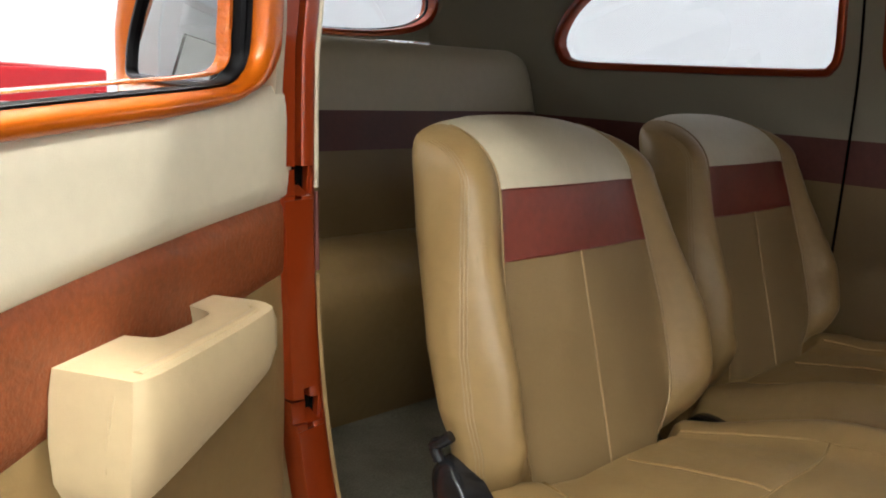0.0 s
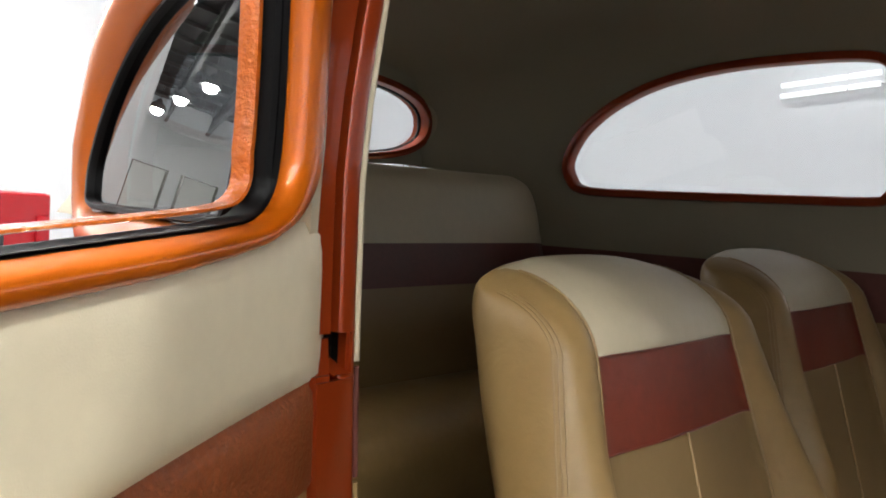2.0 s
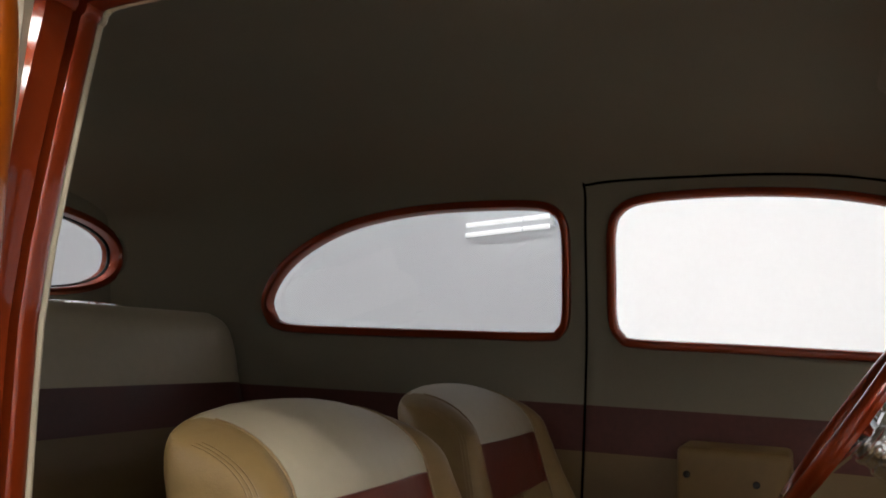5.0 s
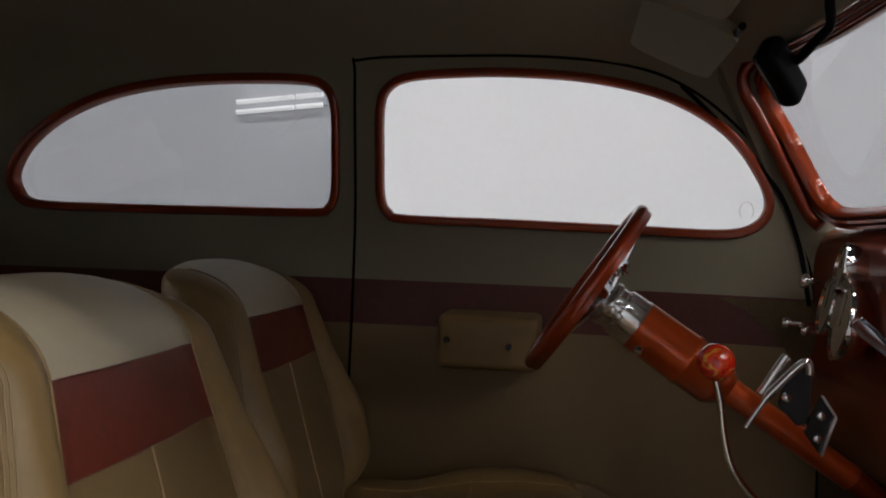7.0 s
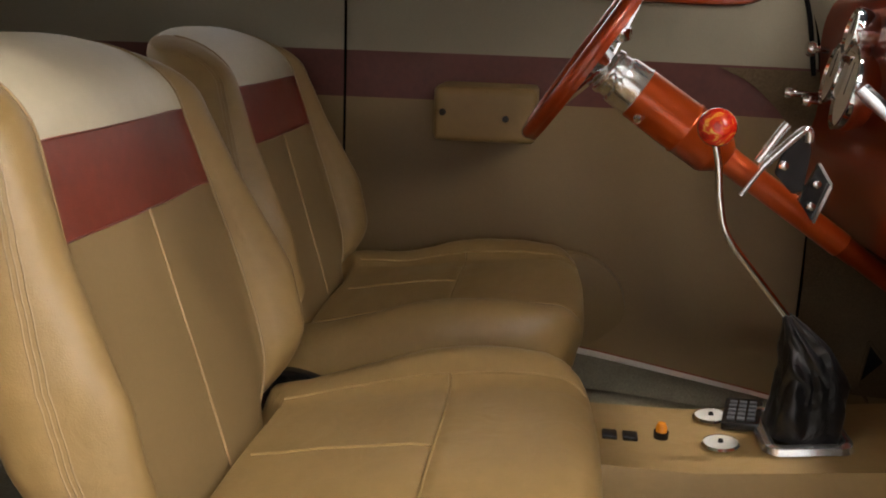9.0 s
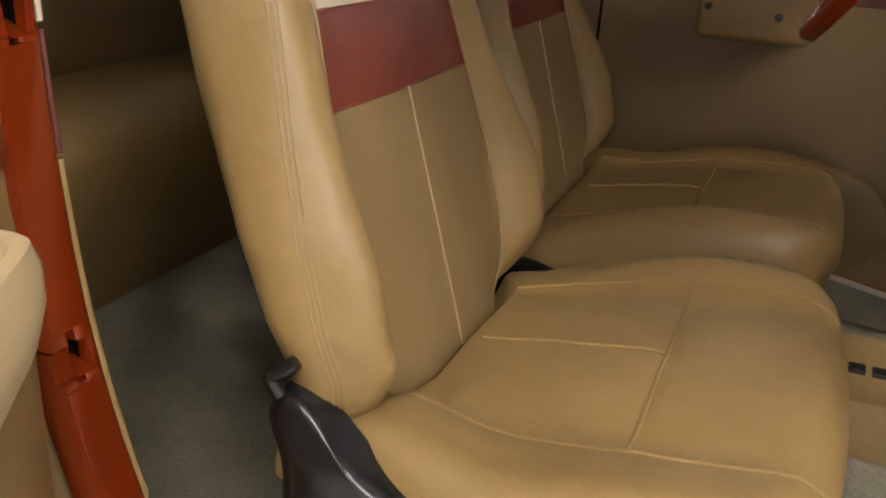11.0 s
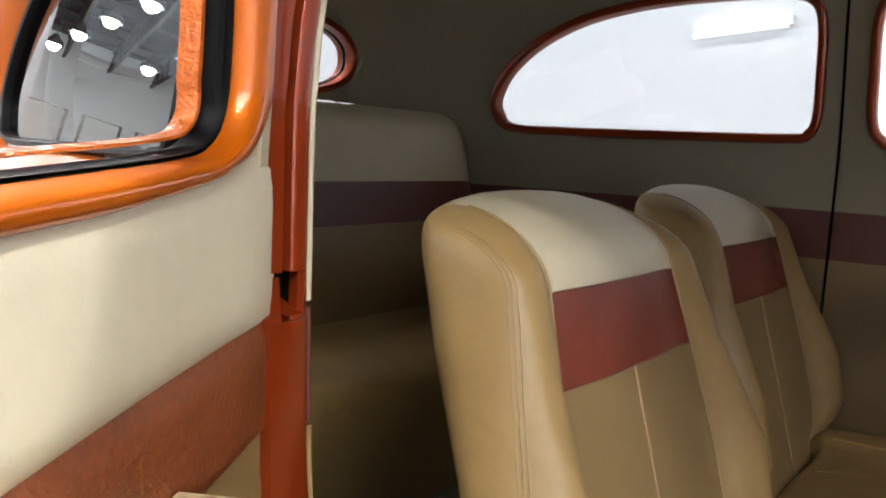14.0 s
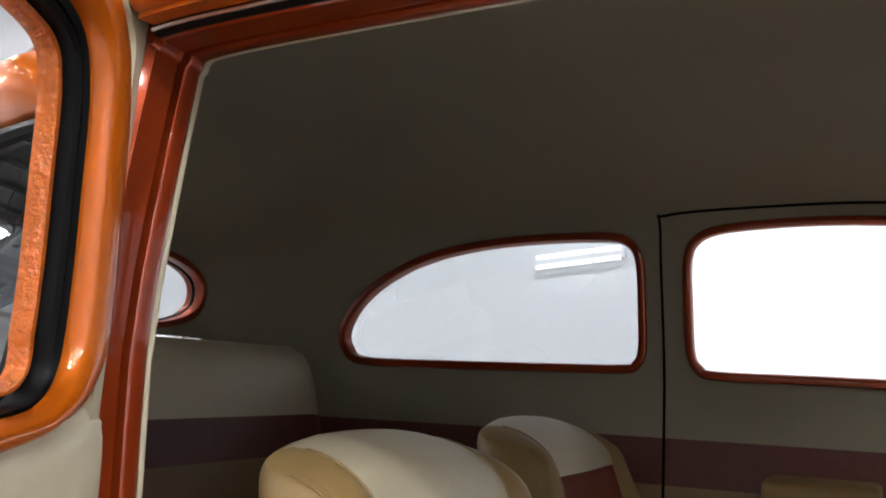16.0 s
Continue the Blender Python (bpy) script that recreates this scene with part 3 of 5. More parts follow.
e = thing("window_4", (-1.05, 0, 1.28), "wide oval rear window with an orange moulding", "window", kind="structure")
bm = bmesh.new()
sweep(bm, [Vector((-1.03, y, z)) for y, z in grown(RW_LOOP, 0.008)],
      [(-0.009, 0.0), (-0.007, 0.009), (0, 0.012), (0.007, 0.009), (0.009, 0.0), (0.008, -0.04), (-0.008, -0.04)], True, (1, 0, 0))
part("moulding", bm, PAINT_DARK, e, "orange painted moulding")
bm = bmesh.new()
sweep(bm, [Vector((-1.05, y, z)) for y, z in grown(RW_LOOP, 0.002)], circle(0.006, 8), True, (1, 0, 0))
part("seal", bm, RUBBER, e)
pane([(-1.055, y, z) for y, z in grown(RW_LOOP, 0.012)], e, TINT, "lightly tinted glass", (1, 0, 0))

# the far door's gap in the trim
SEAM_LINE = [(-0.006, 0.52), (-0.006, 0.9), (-0.006, 1.25), (-0.006, 1.50), (0.004, 1.524), (0.14, 1.532), (0.35, 1.531), (0.512, 1.516),
             (0.62, 1.48), (0.716, 1.408), (0.80, 1.31), (0.845, 1.20), (0.872, 1.05), (0.878, 0.8), (0.872, 0.51)]
bm = bmesh.new()
sweep(bm, [Vector((p.x, side_y(p.x, p.z) - 0.001, p.z)) for p in spline([(x, 0, z) for x, z in SEAM_LINE], 6)],
      [(-0.002, -0.004), (0.002, -0.004), (0.0026, 0.0018), (-0.0026, 0.0018)], False, (0, -1, 0))
structure("door_seam", bm, SEAM, "dark gap round the driver's door", "door gap")
bm = bmesh.new()
sweep(bm, [Vector((p.x, side_y(p.x, p.z) - 0.004, p.z)) for p in spline([(0.62, 0, 1.478), (0.70, 0, 1.40), (0.79, 0, 1.30), (0.835, 0, 1.20), (0.858, 0, 1.08)], 8)],
      circle(0.0045, 8), False, (0, -1, 0))
structure("door_weatherstrip", bm, RUBBER, "black rubber weatherstrip along the windscreen pillar", "weatherstrip")

# near doorway: painted jamb and leather-covered windlace
jamb = thing("door_jamb", (-0.1, -0.66, 0.53), "burnt orange painted door jamb with hinge pockets", "door jamb", kind="structure")
JAMB = side_path(grown(DOOR_LOOP, 0.0), True, -0.032)
bm = bmesh.new()
prof = [(-a, o) for a, o in ((0.004, -0.004), (0.0, 0.0), (-0.001, 0.004), (-0.001, 0.013), (0.001, 0.016), (0.011, 0.018), (0.012, 0.021), (0.001, 0.024), (-0.002, 0.027), (-0.001, 0.031),
                             (-0.001, 0.050), (0.004, 0.055), (0.03, 0.055), (0.03, -0.004))]
sweep(bm, JAMB, prof, True, (0, -1, 0))
for v in bm.verts:
    # the flange is narrower below the upper hinge
    y0 = -side_y(v.co.x, v.co.z, -0.032, True)
    if v.co.z < 1.08 and y0 - v.co.y > 0.03:
        v.co.y = y0 - 0.03 - (y0 - v.co.y - 0.03) * 0.5
jamb_skin = part("jamb", bm, PAINT_DARK, jamb)
# plain plate over the lower part of the rear jamb
low = [p for p in spline([(-0.069, 0, 0.66), (-0.080, 0, 0.735), (-0.0885, 0, 0.80), (-0.0945, 0, 0.88), (-0.0952, 0, 0.95), (-0.0952, 0, 1.043)], 6)]
for z0, z1 in ((0.815, 1.043), (0.55, 0.778)):
    bm = bmesh.new()
    run = [Vector((p.x, -side_y(p.x, p.z, -0.032, True), p.z)) for p in low if z0 <= p.z <= z1]
    sweep(bm, run, [(-0.003, 0.002), (0.0025, 0.003), (0.003, 0.006), (0.003, 0.037), (0.0025, 0.040), (-0.003, 0.041)], False, (0, -1, 0))
    part("jamb_plate", bm, PAINT_DARK, jamb)
for z0, z1 in ((1.046, 1.079), (0.782, 0.812)):
    zm = (z0 + z1) / 2
    x = float(np.interp(zm, [0.65, 0.80, 0.95], [-0.065, -0.088, -0.095]))
    y = -side_y(x, zm, -0.032, True)
    bm = bmesh.new()
    box(bm, (x - 0.026, y - 0.0505, z0), (x + 0.03, y - 0.003, z1))
    cut(jamb_skin, bm)
    # near-black plates put the recess's shade into its colour
    bm = bmesh.new()
    box(bm, (x - 0.0262, y - 0.024, z0 + 0.002), (x - 0.020, y - 0.004, z1 - 0.001))
    box(bm, (x - 0.0262, y - 0.0062, z0 + 0.002), (x - 0.012, y - 0.0028, z1 - 0.001))
    part("hinge_pocket", bm, SEAM, jamb, "hinge pocket lined near-black for its shade")
    bm = bmesh.new()
    box(bm, (x - 0.0120, y - 0.0064, z0 + 0.002), (x - 0.003, y - 0.0028, z1 - 0.001))
    part("hinge_leaf", bm, PAINT_DARK, jamb)
    yo = y - (0.044 if zm > 1 else 0.041)
    bm = bmesh.new()
    prism(bm, [(x - 0.026, yo, z0), (x - 0.004, yo, z0), (x - 0.007, yo, z1 - 0.005), (x - 0.026, yo, z1 - 0.005)], (0, y - 0.022 - yo, 0))
    part("hinge_cheek", bm, PAINT_DARK, jamb)
    bm = bmesh.new()
    prism(bm, [(x - 0.026, y - 0.022, z0), (x + 0.001, y - 0.022, z0), (x - 0.022, y - 0.022, z0 + 0.010)], (0, 0.018, 0))
    part("hinge_lip", bm, PAINT_DARK, jamb)
# rubber gasket and drip rail over the doorway
top = [p for p in DOOR_LOOP if p[1] > 1.30 and p[0] > -0.088]
top = sorted(top, key=lambda p: p[0])
for name, d, off, r, mat in (("gasket", 0.003, 0.029, 0.0065, RUBBER), ("gasket_lip", 0.001, 0.0345, 0.0016, STEEL)):
    bm = bmesh.new()
    sweep(bm, [Vector((x, -side_y(x, z + d, off, True), z + d)) for x, z in top], circle(r, 8), False, (0, -1, 0))
    part(name, bm, mat, jamb, "black rubber gasket over the doorway" if mat is RUBBER else "bright gasket edge")
bm = bmesh.new()
sweep(bm, [Vector((x, -side_y(x, z + 0.016, 0.038, True), z + 0.016)) for x, z in top], [(-0.004, -0.012), (0.012, -0.012), (0.012, 0.014), (-0.004, 0.014)], False, (0, -1, 0))
part("header_flange", bm, PAINT, jamb)
bm = bmesh.new()
sweep(bm, [Vector((x, -side_y(x, z + 0.020, 0.050, True), z + 0.020)) for x, z in top], circle(0.013, 12), False, (0, -1, 0))
part("drip_rail", bm, PAINT, jamb, "glossy orange drip rail")
LACE = side_path(grown(DOOR_LOOP, 0.005), True, -0.038)
LACE = [LACE[i].lerp(LACE[(i + 1) % len(LACE)], k / 8) for i in range(len(LACE)) for k in range(8)]
k0 = min(range(len(LACE)), key=lambda i: (LACE[i].z, LACE[i].x))
LACE = LACE[k0:] + LACE[:k0]
for name, lo, hi, mat in (("windlace_upper", 1.052, 9, CREAM), ("windlace_band", 0.957, 1.052, SHADED_RED), ("windlace_lower", 0.0, 0.957, TAN)):
    rear = [p for p in LACE if lo <= p.z <= hi and p.x < 0.4]
    front = [p for p in LACE if lo <= p.z <= hi and p.x >= 0.4]
    runs = [sorted(rear + front, key=lambda p: LACE.index(p))] if lo > 1 else [sorted(rear, key=lambda p: p.z), sorted(front, key=lambda p: p.z)]
    for run in runs:
        if len(run) < 2:
            z = (lo + hi) / 2
            run = [Vector((run[0].x if run else -0.1, run[0].y if run else -0.65, q)) for q in (lo, hi)]
        bm = bmesh.new()
        sweep(bm, run, circle(0.0034, 8), False, (0, -1, 0))
        part(name, bm, mat, jamb, "leather-covered windlace")

# floor, sill plate, firewall
bm = bmesh.new()
surface(bm, lambda i, j: Vector((-1.0 + i * 0.05, -0.60 + j * 0.05, FLOOR + 0.006 + 0.004 * noise.noise(Vector((i * 0.4, j * 0.4, 0))))), 42, 24)
structure("floor", bm, CARPET, "grey-green cut pile carpet on the cabin floor", "carpet")
for s, nm in ((1, "sill_far"), (-1, "sill_near")):
    o = thing(nm, (0.4, s * 0.58, 0.47), "carpeted door sill with a bright metal scuff strip", "door sill", kind="structure")

    def edge(x, dy=0.0, dz=0.0):
        z = 0.581 - 0.111 * x
        return Vector((x, s * (side_y(x, z, 0.0, s < 0) - 0.004 + dy), z + dz))
    bm = bmesh.new()
    surface(bm, lambda i, j: edge(-0.02 + 0.05 * i).lerp(edge(-0.02 + 0.05 * i, -0.075, 0) * 1.0 + Vector((0, 0, FLOOR + 0.010 - 0.581 + 0.111 * (-0.02 + 0.05 * i))), (j / 5) ** 0.8) + Vector((0, 0, 0.010 * math.sin(math.pi * j / 5))), 18, 5)
    part("carpeted_sill", bm, CARPET, o)
    line = [-0.01 + 0.0888 * k for k in range(11)]
    bm = bmesh.new()
    sweep(bm, [edge(x, -0.007, 0.003) for x in line], [(-0.006, -0.003), (-0.005, 0.002), (0.005, 0.002), (0.006, -0.003)], False, (0, -s * 0.8, 1))
    part("scuff_plate", bm, BRIGHT, o, "brushed aluminium scuff strip")
    bm = bmesh.new()
    sweep(bm, [edge(x, 0.001, 0.007) for x in line], circle(0.0015, 6), False)
    part("sill_edge", bm, PAINT_DARK, o, "burnt orange painted edge")
bm = bmesh.new()
tun = [(-0.125, FLOOR + 0.004), (-0.108, 0.545), (-0.095, 0.562), (0.14, 0.562), (0.155, 0.545), (0.172, FLOOR + 0.004)]
sweep(bm, [Vector((0.28, 0, 0)), Vector((0.66, 0, 0)), Vector((1.06, 0, 0))], [(-y, z) for y, z in tun], False, (0, 0, 1))
structure("floor_tunnel", bm, CARPET, "carpeted transmission tunnel under the console", "tunnel")
structure("firewall", plain_box((1.06, -0.6, 0.40), (1.10, 0.6, 1.2)), DARK_CARPET, "dark carpeted firewall", "bulkhead")

# kick panel ahead of the far door
bm = bmesh.new()
KICK = spline([(0.70, 0, 1.088), (0.755, 0, 1.062), (0.81, 0, 1.012), (0.85, 0, 0.95), (0.872, 0, 0.88), (0.878, 0, 0.75), (0.878, 0, 0.52)], 5)
surface(bm, lambda i, j: Vector((KICK[i].x + (1.07 - KICK[i].x) * j / 6, side_y(KICK[i].x + (1.07 - KICK[i].x) * j / 6, KICK[i].z) - 0.006, KICK[i].z)), len(KICK) - 1, 6)
structure("kick_panel", bm, DARK_CARPET, "dark carpeted kick panel beside the pedals", "kick panel")

# windscreen: V-shaped, two panes in a painted frame
ws = thing("window_5", (0.9, 0, 1.22), "split V windscreen in a burnt orange painted frame", "windscreen", kind="structure")
A_LOW, A_TOP = Vector((0.877, 0.550, 1.232)), Vector((0.741, 0.576, 1.492))
C_LOW, C_TOP = Vector((1.00, 0.0, 1.245)), Vector((0.868, 0.0, 1.530))
for s in (1, -1):
    a0, a1, c0, c1 = (Vector((p.x, p.y * s, p.z)) for p in (A_LOW, A_TOP, C_LOW, C_TOP))
    loop = spline([a0.lerp(c0, 0.13), a0.lerp(c0, 0.5), c0.lerp(a0, 0.12), c0.lerp(c1, 0.15), c1.lerp(c0, 0.15), c1.lerp(a1, 0.12), a1.lerp(c1, 0.5), a1.lerp(c1, 0.12),
                   a1.lerp(a0, 0.18), a0.lerp(a1, 0.5), a0.lerp(a1, 0.20), a0.lerp(a1, 0.06) + (c0 - a0) * 0.03], 8, True)
    nrm = (c0 - a0).cross(a1 - a0).normalized()
    if nrm.x > 0:
        nrm = -nrm
    bm = bmesh.new()
    sweep(bm, loop, [(-0.016, -0.006), (-0.0155, 0.006), (-0.012, 0.011), (-0.008, 0.009), (-0.0065, 0.001), (-0.005, 0.001), (-0.003, 0.008), (0.001, 0.010), (0.004, 0.007), (0.005, 0.0), (0.0065, 0.0), (0.008, 0.006), (0.012, 0.008), (0.016, 0.002), (0.016, -0.018), (-0.016, -0.018)], True, nrm)
    part("frame", bm, PAINT_DARK, ws, "burnt orange painted frame")
    bm = bmesh.new()
    sweep(bm, [p - nrm * 0.006 for p in loop], circle(0.007, 8), True, nrm)
    part("seal", bm, RUBBER, ws)
    pane([p - nrm * 0.012 for p in loop], ws, CLEAR, "windscreen glass", (-1, 0, 0))
bm = bmesh.new()
sweep(bm, [C_LOW + Vector((-0.01, 0, 0)), C_TOP + Vector((-0.01, 0, 0.01))], [(-0.016, -0.01), (-0.010, 0.014), (0.010, 0.014), (0.016, -0.01)], False, (-1, 0, -0.4))
part("centre_bar", bm, PAINT_DARK, ws)
# painted pillar moulding outside each pane
MOULD = spline([(0.742, 0.548, 1.519), (0.725, 0.556, 1.496), (0.728, 0.56, 1.464), (0.75, 0.562, 1.425), (0.785, 0.563, 1.363), (0.823, 0.563, 1.291), (0.847, 0.56, 1.244), (0.865, 0.55, 1.224)], 6)
for s in (1, -1):
    bm = bmesh.new()
    sweep(bm, [Vector((p.x, p.y * s, p.z)) for p in MOULD], circle(0.010, 12, 1.2), False)
    part("pillar_moulding", bm, PAINT_DARK, ws, "burnt orange painted pillar moulding")
# pillar and header lining between roof, doors and windscreen
for s in (1, -1):
    bm = bmesh.new()
    line = spline([(0.70, s * 0.560, 1.545), (0.735, s * 0.568, 1.47), (0.80, s * 0.585, 1.34), (0.862, s * 0.588, 1.225), (0.885, s * 0.585, 1.10)], 8)
    sweep(bm, line, [(-0.045, -0.03), (-0.035, 0.004), (0.0, 0.012), (0.03, 0.004), (0.045, -0.03)], False, (0, -s, 0))
    structure("pillar_trim", bm, CLOTH, "beige cloth-covered windscreen pillar", "pillar")
bm = bmesh.new()
head = [Vector((0.715, -0.56, 1.53)), Vector((0.76, -0.3, 1.56)), Vector((0.80, 0.0, 1.575)), Vector((0.76, 0.3, 1.56)), Vector((0.715, 0.56, 1.53))]
sweep(bm, spline(head, 8), [(-0.075, -0.03), (-0.06, 0.006), (0.0, 0.02), (0.07, 0.004), (0.085, -0.03)], False, (-0.25, 0, -1))
structure("header_trim", bm, CLOTH, "beige cloth-covered windscreen header", "header")
# cowl top and scuttle under the glass, outside
bm = bmesh.new()
surface(bm, lambda i, j: Vector((0.86 + 0.16 * (1 - (abs(j - 10) / 10) ** 2) + 0.13 * i, (j - 10) * 0.066, 1.225 - 0.012 * i * i - 0.10 * (abs(j - 10) / 10) ** 2)), 8, 20)
structure("wall_bonnet", bm, PAINT, "glossy orange scuttle and bonnet ahead of the windscreen", "bonnet")

# ---- near door, swung open ----
DOOR_AT = Matrix.Translation((-0.102, -0.652, 0)) @ Matrix.Rotation(radians(-66), 4, "Z")
door = thing("car_door", (-0.102, -0.652, 0.5), "open orange car door lined with cream, cognac and tan leather", "car door")


def door_part(name, bm, mat, label="", parent=None):
    bmesh.ops.transform(bm, matrix=DOOR_AT, verts=bm.verts)
    if parent is None:
        return part(name, bm, mat, door, label)
    return part(name, bm, mat, parent, label)


D_POINTS = [(0.13, 1.2215)] + DOORWIN[1:-3] + [(0.050, 1.37), (0.051, 1.295), (0.058, 1.250), (0.082, 1.228)]
D_LOOP = [(x + 0.038 - 0.022 * float(np.interp(x, [0.05, 0.5], [1, 0])), z - 0.050 - 0.05 * x - 0.005 * float(np.interp(z, [1.23, 1.30], [1, 0]))) for x, z in flat_loop(D_POINTS)]


def band_top(u):
    return 1.044 - 0.06 * u - 0.10 * u * u


def band_low(u):
    return 0.961 - 0.14 * u - 0.12 * u * u


def sill_line(u):
    return 1.168 - 0.10 * u


def pad(lo, hi, u0, u1, puff, n=26, m=10):
    """A stuffed leather panel between two curves on the door."""
    bm = bmesh.new()

    def f(i, j):
        u = u0 + (u1 - u0) * i / n
        t = j / m
        z = lo(u) + (hi(u) - lo(u)) * t
        e = min(1.0, t * m / 2.2, (1 - t) * m / 3.5, min(u - u0, u1 - u) / 0.02)
        return Vector((u, -0.004 + puff * math.sqrt(max(0.0, e * (2 - e))), z))
    surface(bm, f, n, m)
    return bm


door_part("upper_panel", pad(band_top, sill_line, -0.005, 0.86, 0.010), IVORY, "cream leather upper panel")
door_part("middle_band", pad(band_low, band_top, -0.005, 0.86, 0.007), BROWN, "grained cognac leather band")
door_part("lower_panel", pad(lambda u: 0.52, band_low, 0.0, 0.86, 0.008), TAN, "tan leather lower panel")
# cream strip beside the window frame on the hinge side
bm = bmesh.new()
inner = [(0.038, 1.13), (0.035, 1.20), (0.031, 1.27), (0.020, 1.38), (0.018, 1.43), (0.03, 1.447), (0.055, 1.455)]
outer = [(0.055, 1.4625), (0.034, 1.463), (-0.010, 1.465), (-0.020, 1.4645), (-0.0215, 1.4605), (-0.0135, 1.415), (-0.003, 1.343), (0.010, 1.27), (0.020, 1.20), (0.026, 1.13)]
edge_line = [(p.x, p.z) for p in spline([(u, 0, z) for u, z in inner], 4)] + [(p.x, p.z) for p in spline([(u, 0, z) for u, z in outer], 4)]
prism(bm, [(u, -0.016, z) for u, z in edge_line], (0, 0.017, 0))
bmesh.ops.bevel(bm, geom=[ed for ed in bm.edges if ed.calc_face_angle(0) > 1.2], offset=0.003, segments=2, affect="EDGES")
door_part("edge_trim", bm, CREAM, "cream leather edge")
# door body
bm = bmesh.new()
box(bm, (0.004, -0.095, 0.50), (0.87, -0.006, 1.140), 0.01)
door_part("door_shell", bm, PAINT, "glossy orange door skin")


def door_ring(name, d, w, prof, mat, label, low=1.0):
    """A ring round the door's window, slimmer along the sill by the factor low."""
    bm = bmesh.new()
    loop, out = D_LOOP, grown(D_LOOP, d)
    path, k = [], []
    for (u0, z0), (u1, z1) in zip(loop, out):
        s = 1 - (1 - low) * float(np.interp(z0, [1.168, 1.205], [1, 0]))
        s *= float(np.interp(u0, [0.07, 0.22], [0.62 if d > 0 else 1.0, 1]))
        path.append(Vector((u0 + (u1 - u0) * s, w, z0 + (z1 - z0) * s)))
        k.append(s)
    sweep(bm, path, prof, True, (0, 1, 0), scale=k)
    door_part(name, bm, mat, label)


door_ring("window_frame", 0.031, -0.004,
          [(0.034 * math.copysign(abs(math.cos(a)) ** 0.8, -math.cos(a)), -0.010 + 0.026 * math.sin(a) ** 0.9) for a in np.linspace(0.0, math.pi, 17)] + [(0.02, -0.02), (-0.02, -0.02)],
          PAINT, "glossy orange inner window frame", 0.33)
door_ring("glass_channel", -0.009, -0.014, [(-0.0095, -0.012), (-0.0095, 0.005), (-0.006, 0.008), (-0.002, 0.005), (-0.001, -0.006), (0.001, -0.006), (0.002, 0.005), (0.006, 0.008), (0.0095, 0.005), (0.0095, -0.012)],
          RUBBER, "black rubber glass channel", 0.20)
door_ring("outer_flange", -0.022, -0.022, [(-0.003, -0.008), (-0.003, 0.002), (-0.001, 0.005), (0.002, 0.004), (0.004, -0.004), (0.003, -0.010)],
          PEEL, "rippled glossy orange outer window flange", 0.5)
bm = bmesh.new()
surface(bm, lambda i, j: Vector((0.13 + i * 0.036, -0.040 + j * 0.011, 1.155 - 0.05 * (0.092 + i * 0.036) + 0.05 * 0.1 + 0.003 * j)), 18, 2)
door_part("beltline_seal", bm, RUBBER, "black felt seal along the sill")

# armrest with its pull
bm = bmesh.new()
PULL = [(0.150, 0.004), (0.147, 0.050), (0.152, 0.066), (0.170, 0.078), (0.25, 0.083), (0.33, 0.084), (0.352, 0.076), (0.356, 0.004)]
GAP = [(0.276, 0.004), (0.272, 0.024), (0.262, 0.034), (0.206, 0.036), (0.195, 0.028), (0.187, 0.004)]
PULL = PULL[:1] + [(p.x, p.y) for p in spline([(u, w, 0) for u, w in PULL[1:-1]], 4)] + PULL[-1:]
GAP = GAP[:1] + [(p.x, p.y) for p in spline([(u, w, 0) for u, w in GAP[1:-1]], 4)] + GAP[-1:]
outline = PULL + GAP
nv = len(outline)
levels = ((0.0, 0.0, 1.0), (0.2, -0.004, 1.04), (0.55, -0.006, 1.03), (0.86, -0.002, 0.97), (1.0, 0.006, 0.86), (1.12, 0.016, 0.40))
rings = []
for s, inset, k in levels:
    R = []
    for u, w in outline:
        uu = u + (inset if u < 0.2 else -inset)
        zt, zb = 0.967 - 0.06 * (u - 0.15), 0.902 - 0.27 * (u - 0.15)
        R.append(bm.verts.new((uu, w if w < 0.01 else w * k, zt + (zb - zt) * s)))
    rings.append(R)
for A, B in zip(rings, rings[1:]):
    for i in range(nv):
        bm.faces.new((A[i], A[(i + 1) % nv], B[(i + 1) % nv], B[i]))
bm.faces.new(rings[0])
bm.faces.new(rings[-1][::-1])
bmesh.ops.bevel(bm, geom=[ed for ed in bm.edges if ed.calc_face_angle(0) > 0.9], offset=0.007, segments=3, affect="EDGES")
arm = door_part("armrest", bm, BUFF, "buff leather armrest with a pull")
# raised welt along the outer edge of the top, and the seam down the near end
bm = bmesh.new()
sweep(bm, spline([(0.163, 0.056, 0.9655), (0.178, 0.0655, 0.9650), (0.25, 0.0695, 0.9610), (0.338, 0.0690, 0.9558)], 6), circle(0.0046, 10, 0.45), False)
door_part("welt", bm, BUFF, "", arm)
bm = bmesh.new()
sweep(bm, spline([(0.347, 0.064, 0.955), (0.358, 0.060, 0.93), (0.357, 0.054, 0.88)], 6), circle(0.0012, 6), False)
door_part("seam", bm, BUFF, "", arm)


# ---- front bucket seats ----
def seat_halfwidth(z):
    return float(np.interp(z, [0.64, 0.69, 0.75, 0.81, 0.88, 0.96, 1.05, 1.10, 1.15], [0.176, 0.210, 0.242, 0.253, 0.248, 0.228, 0.204, 0.190, 0.180]))


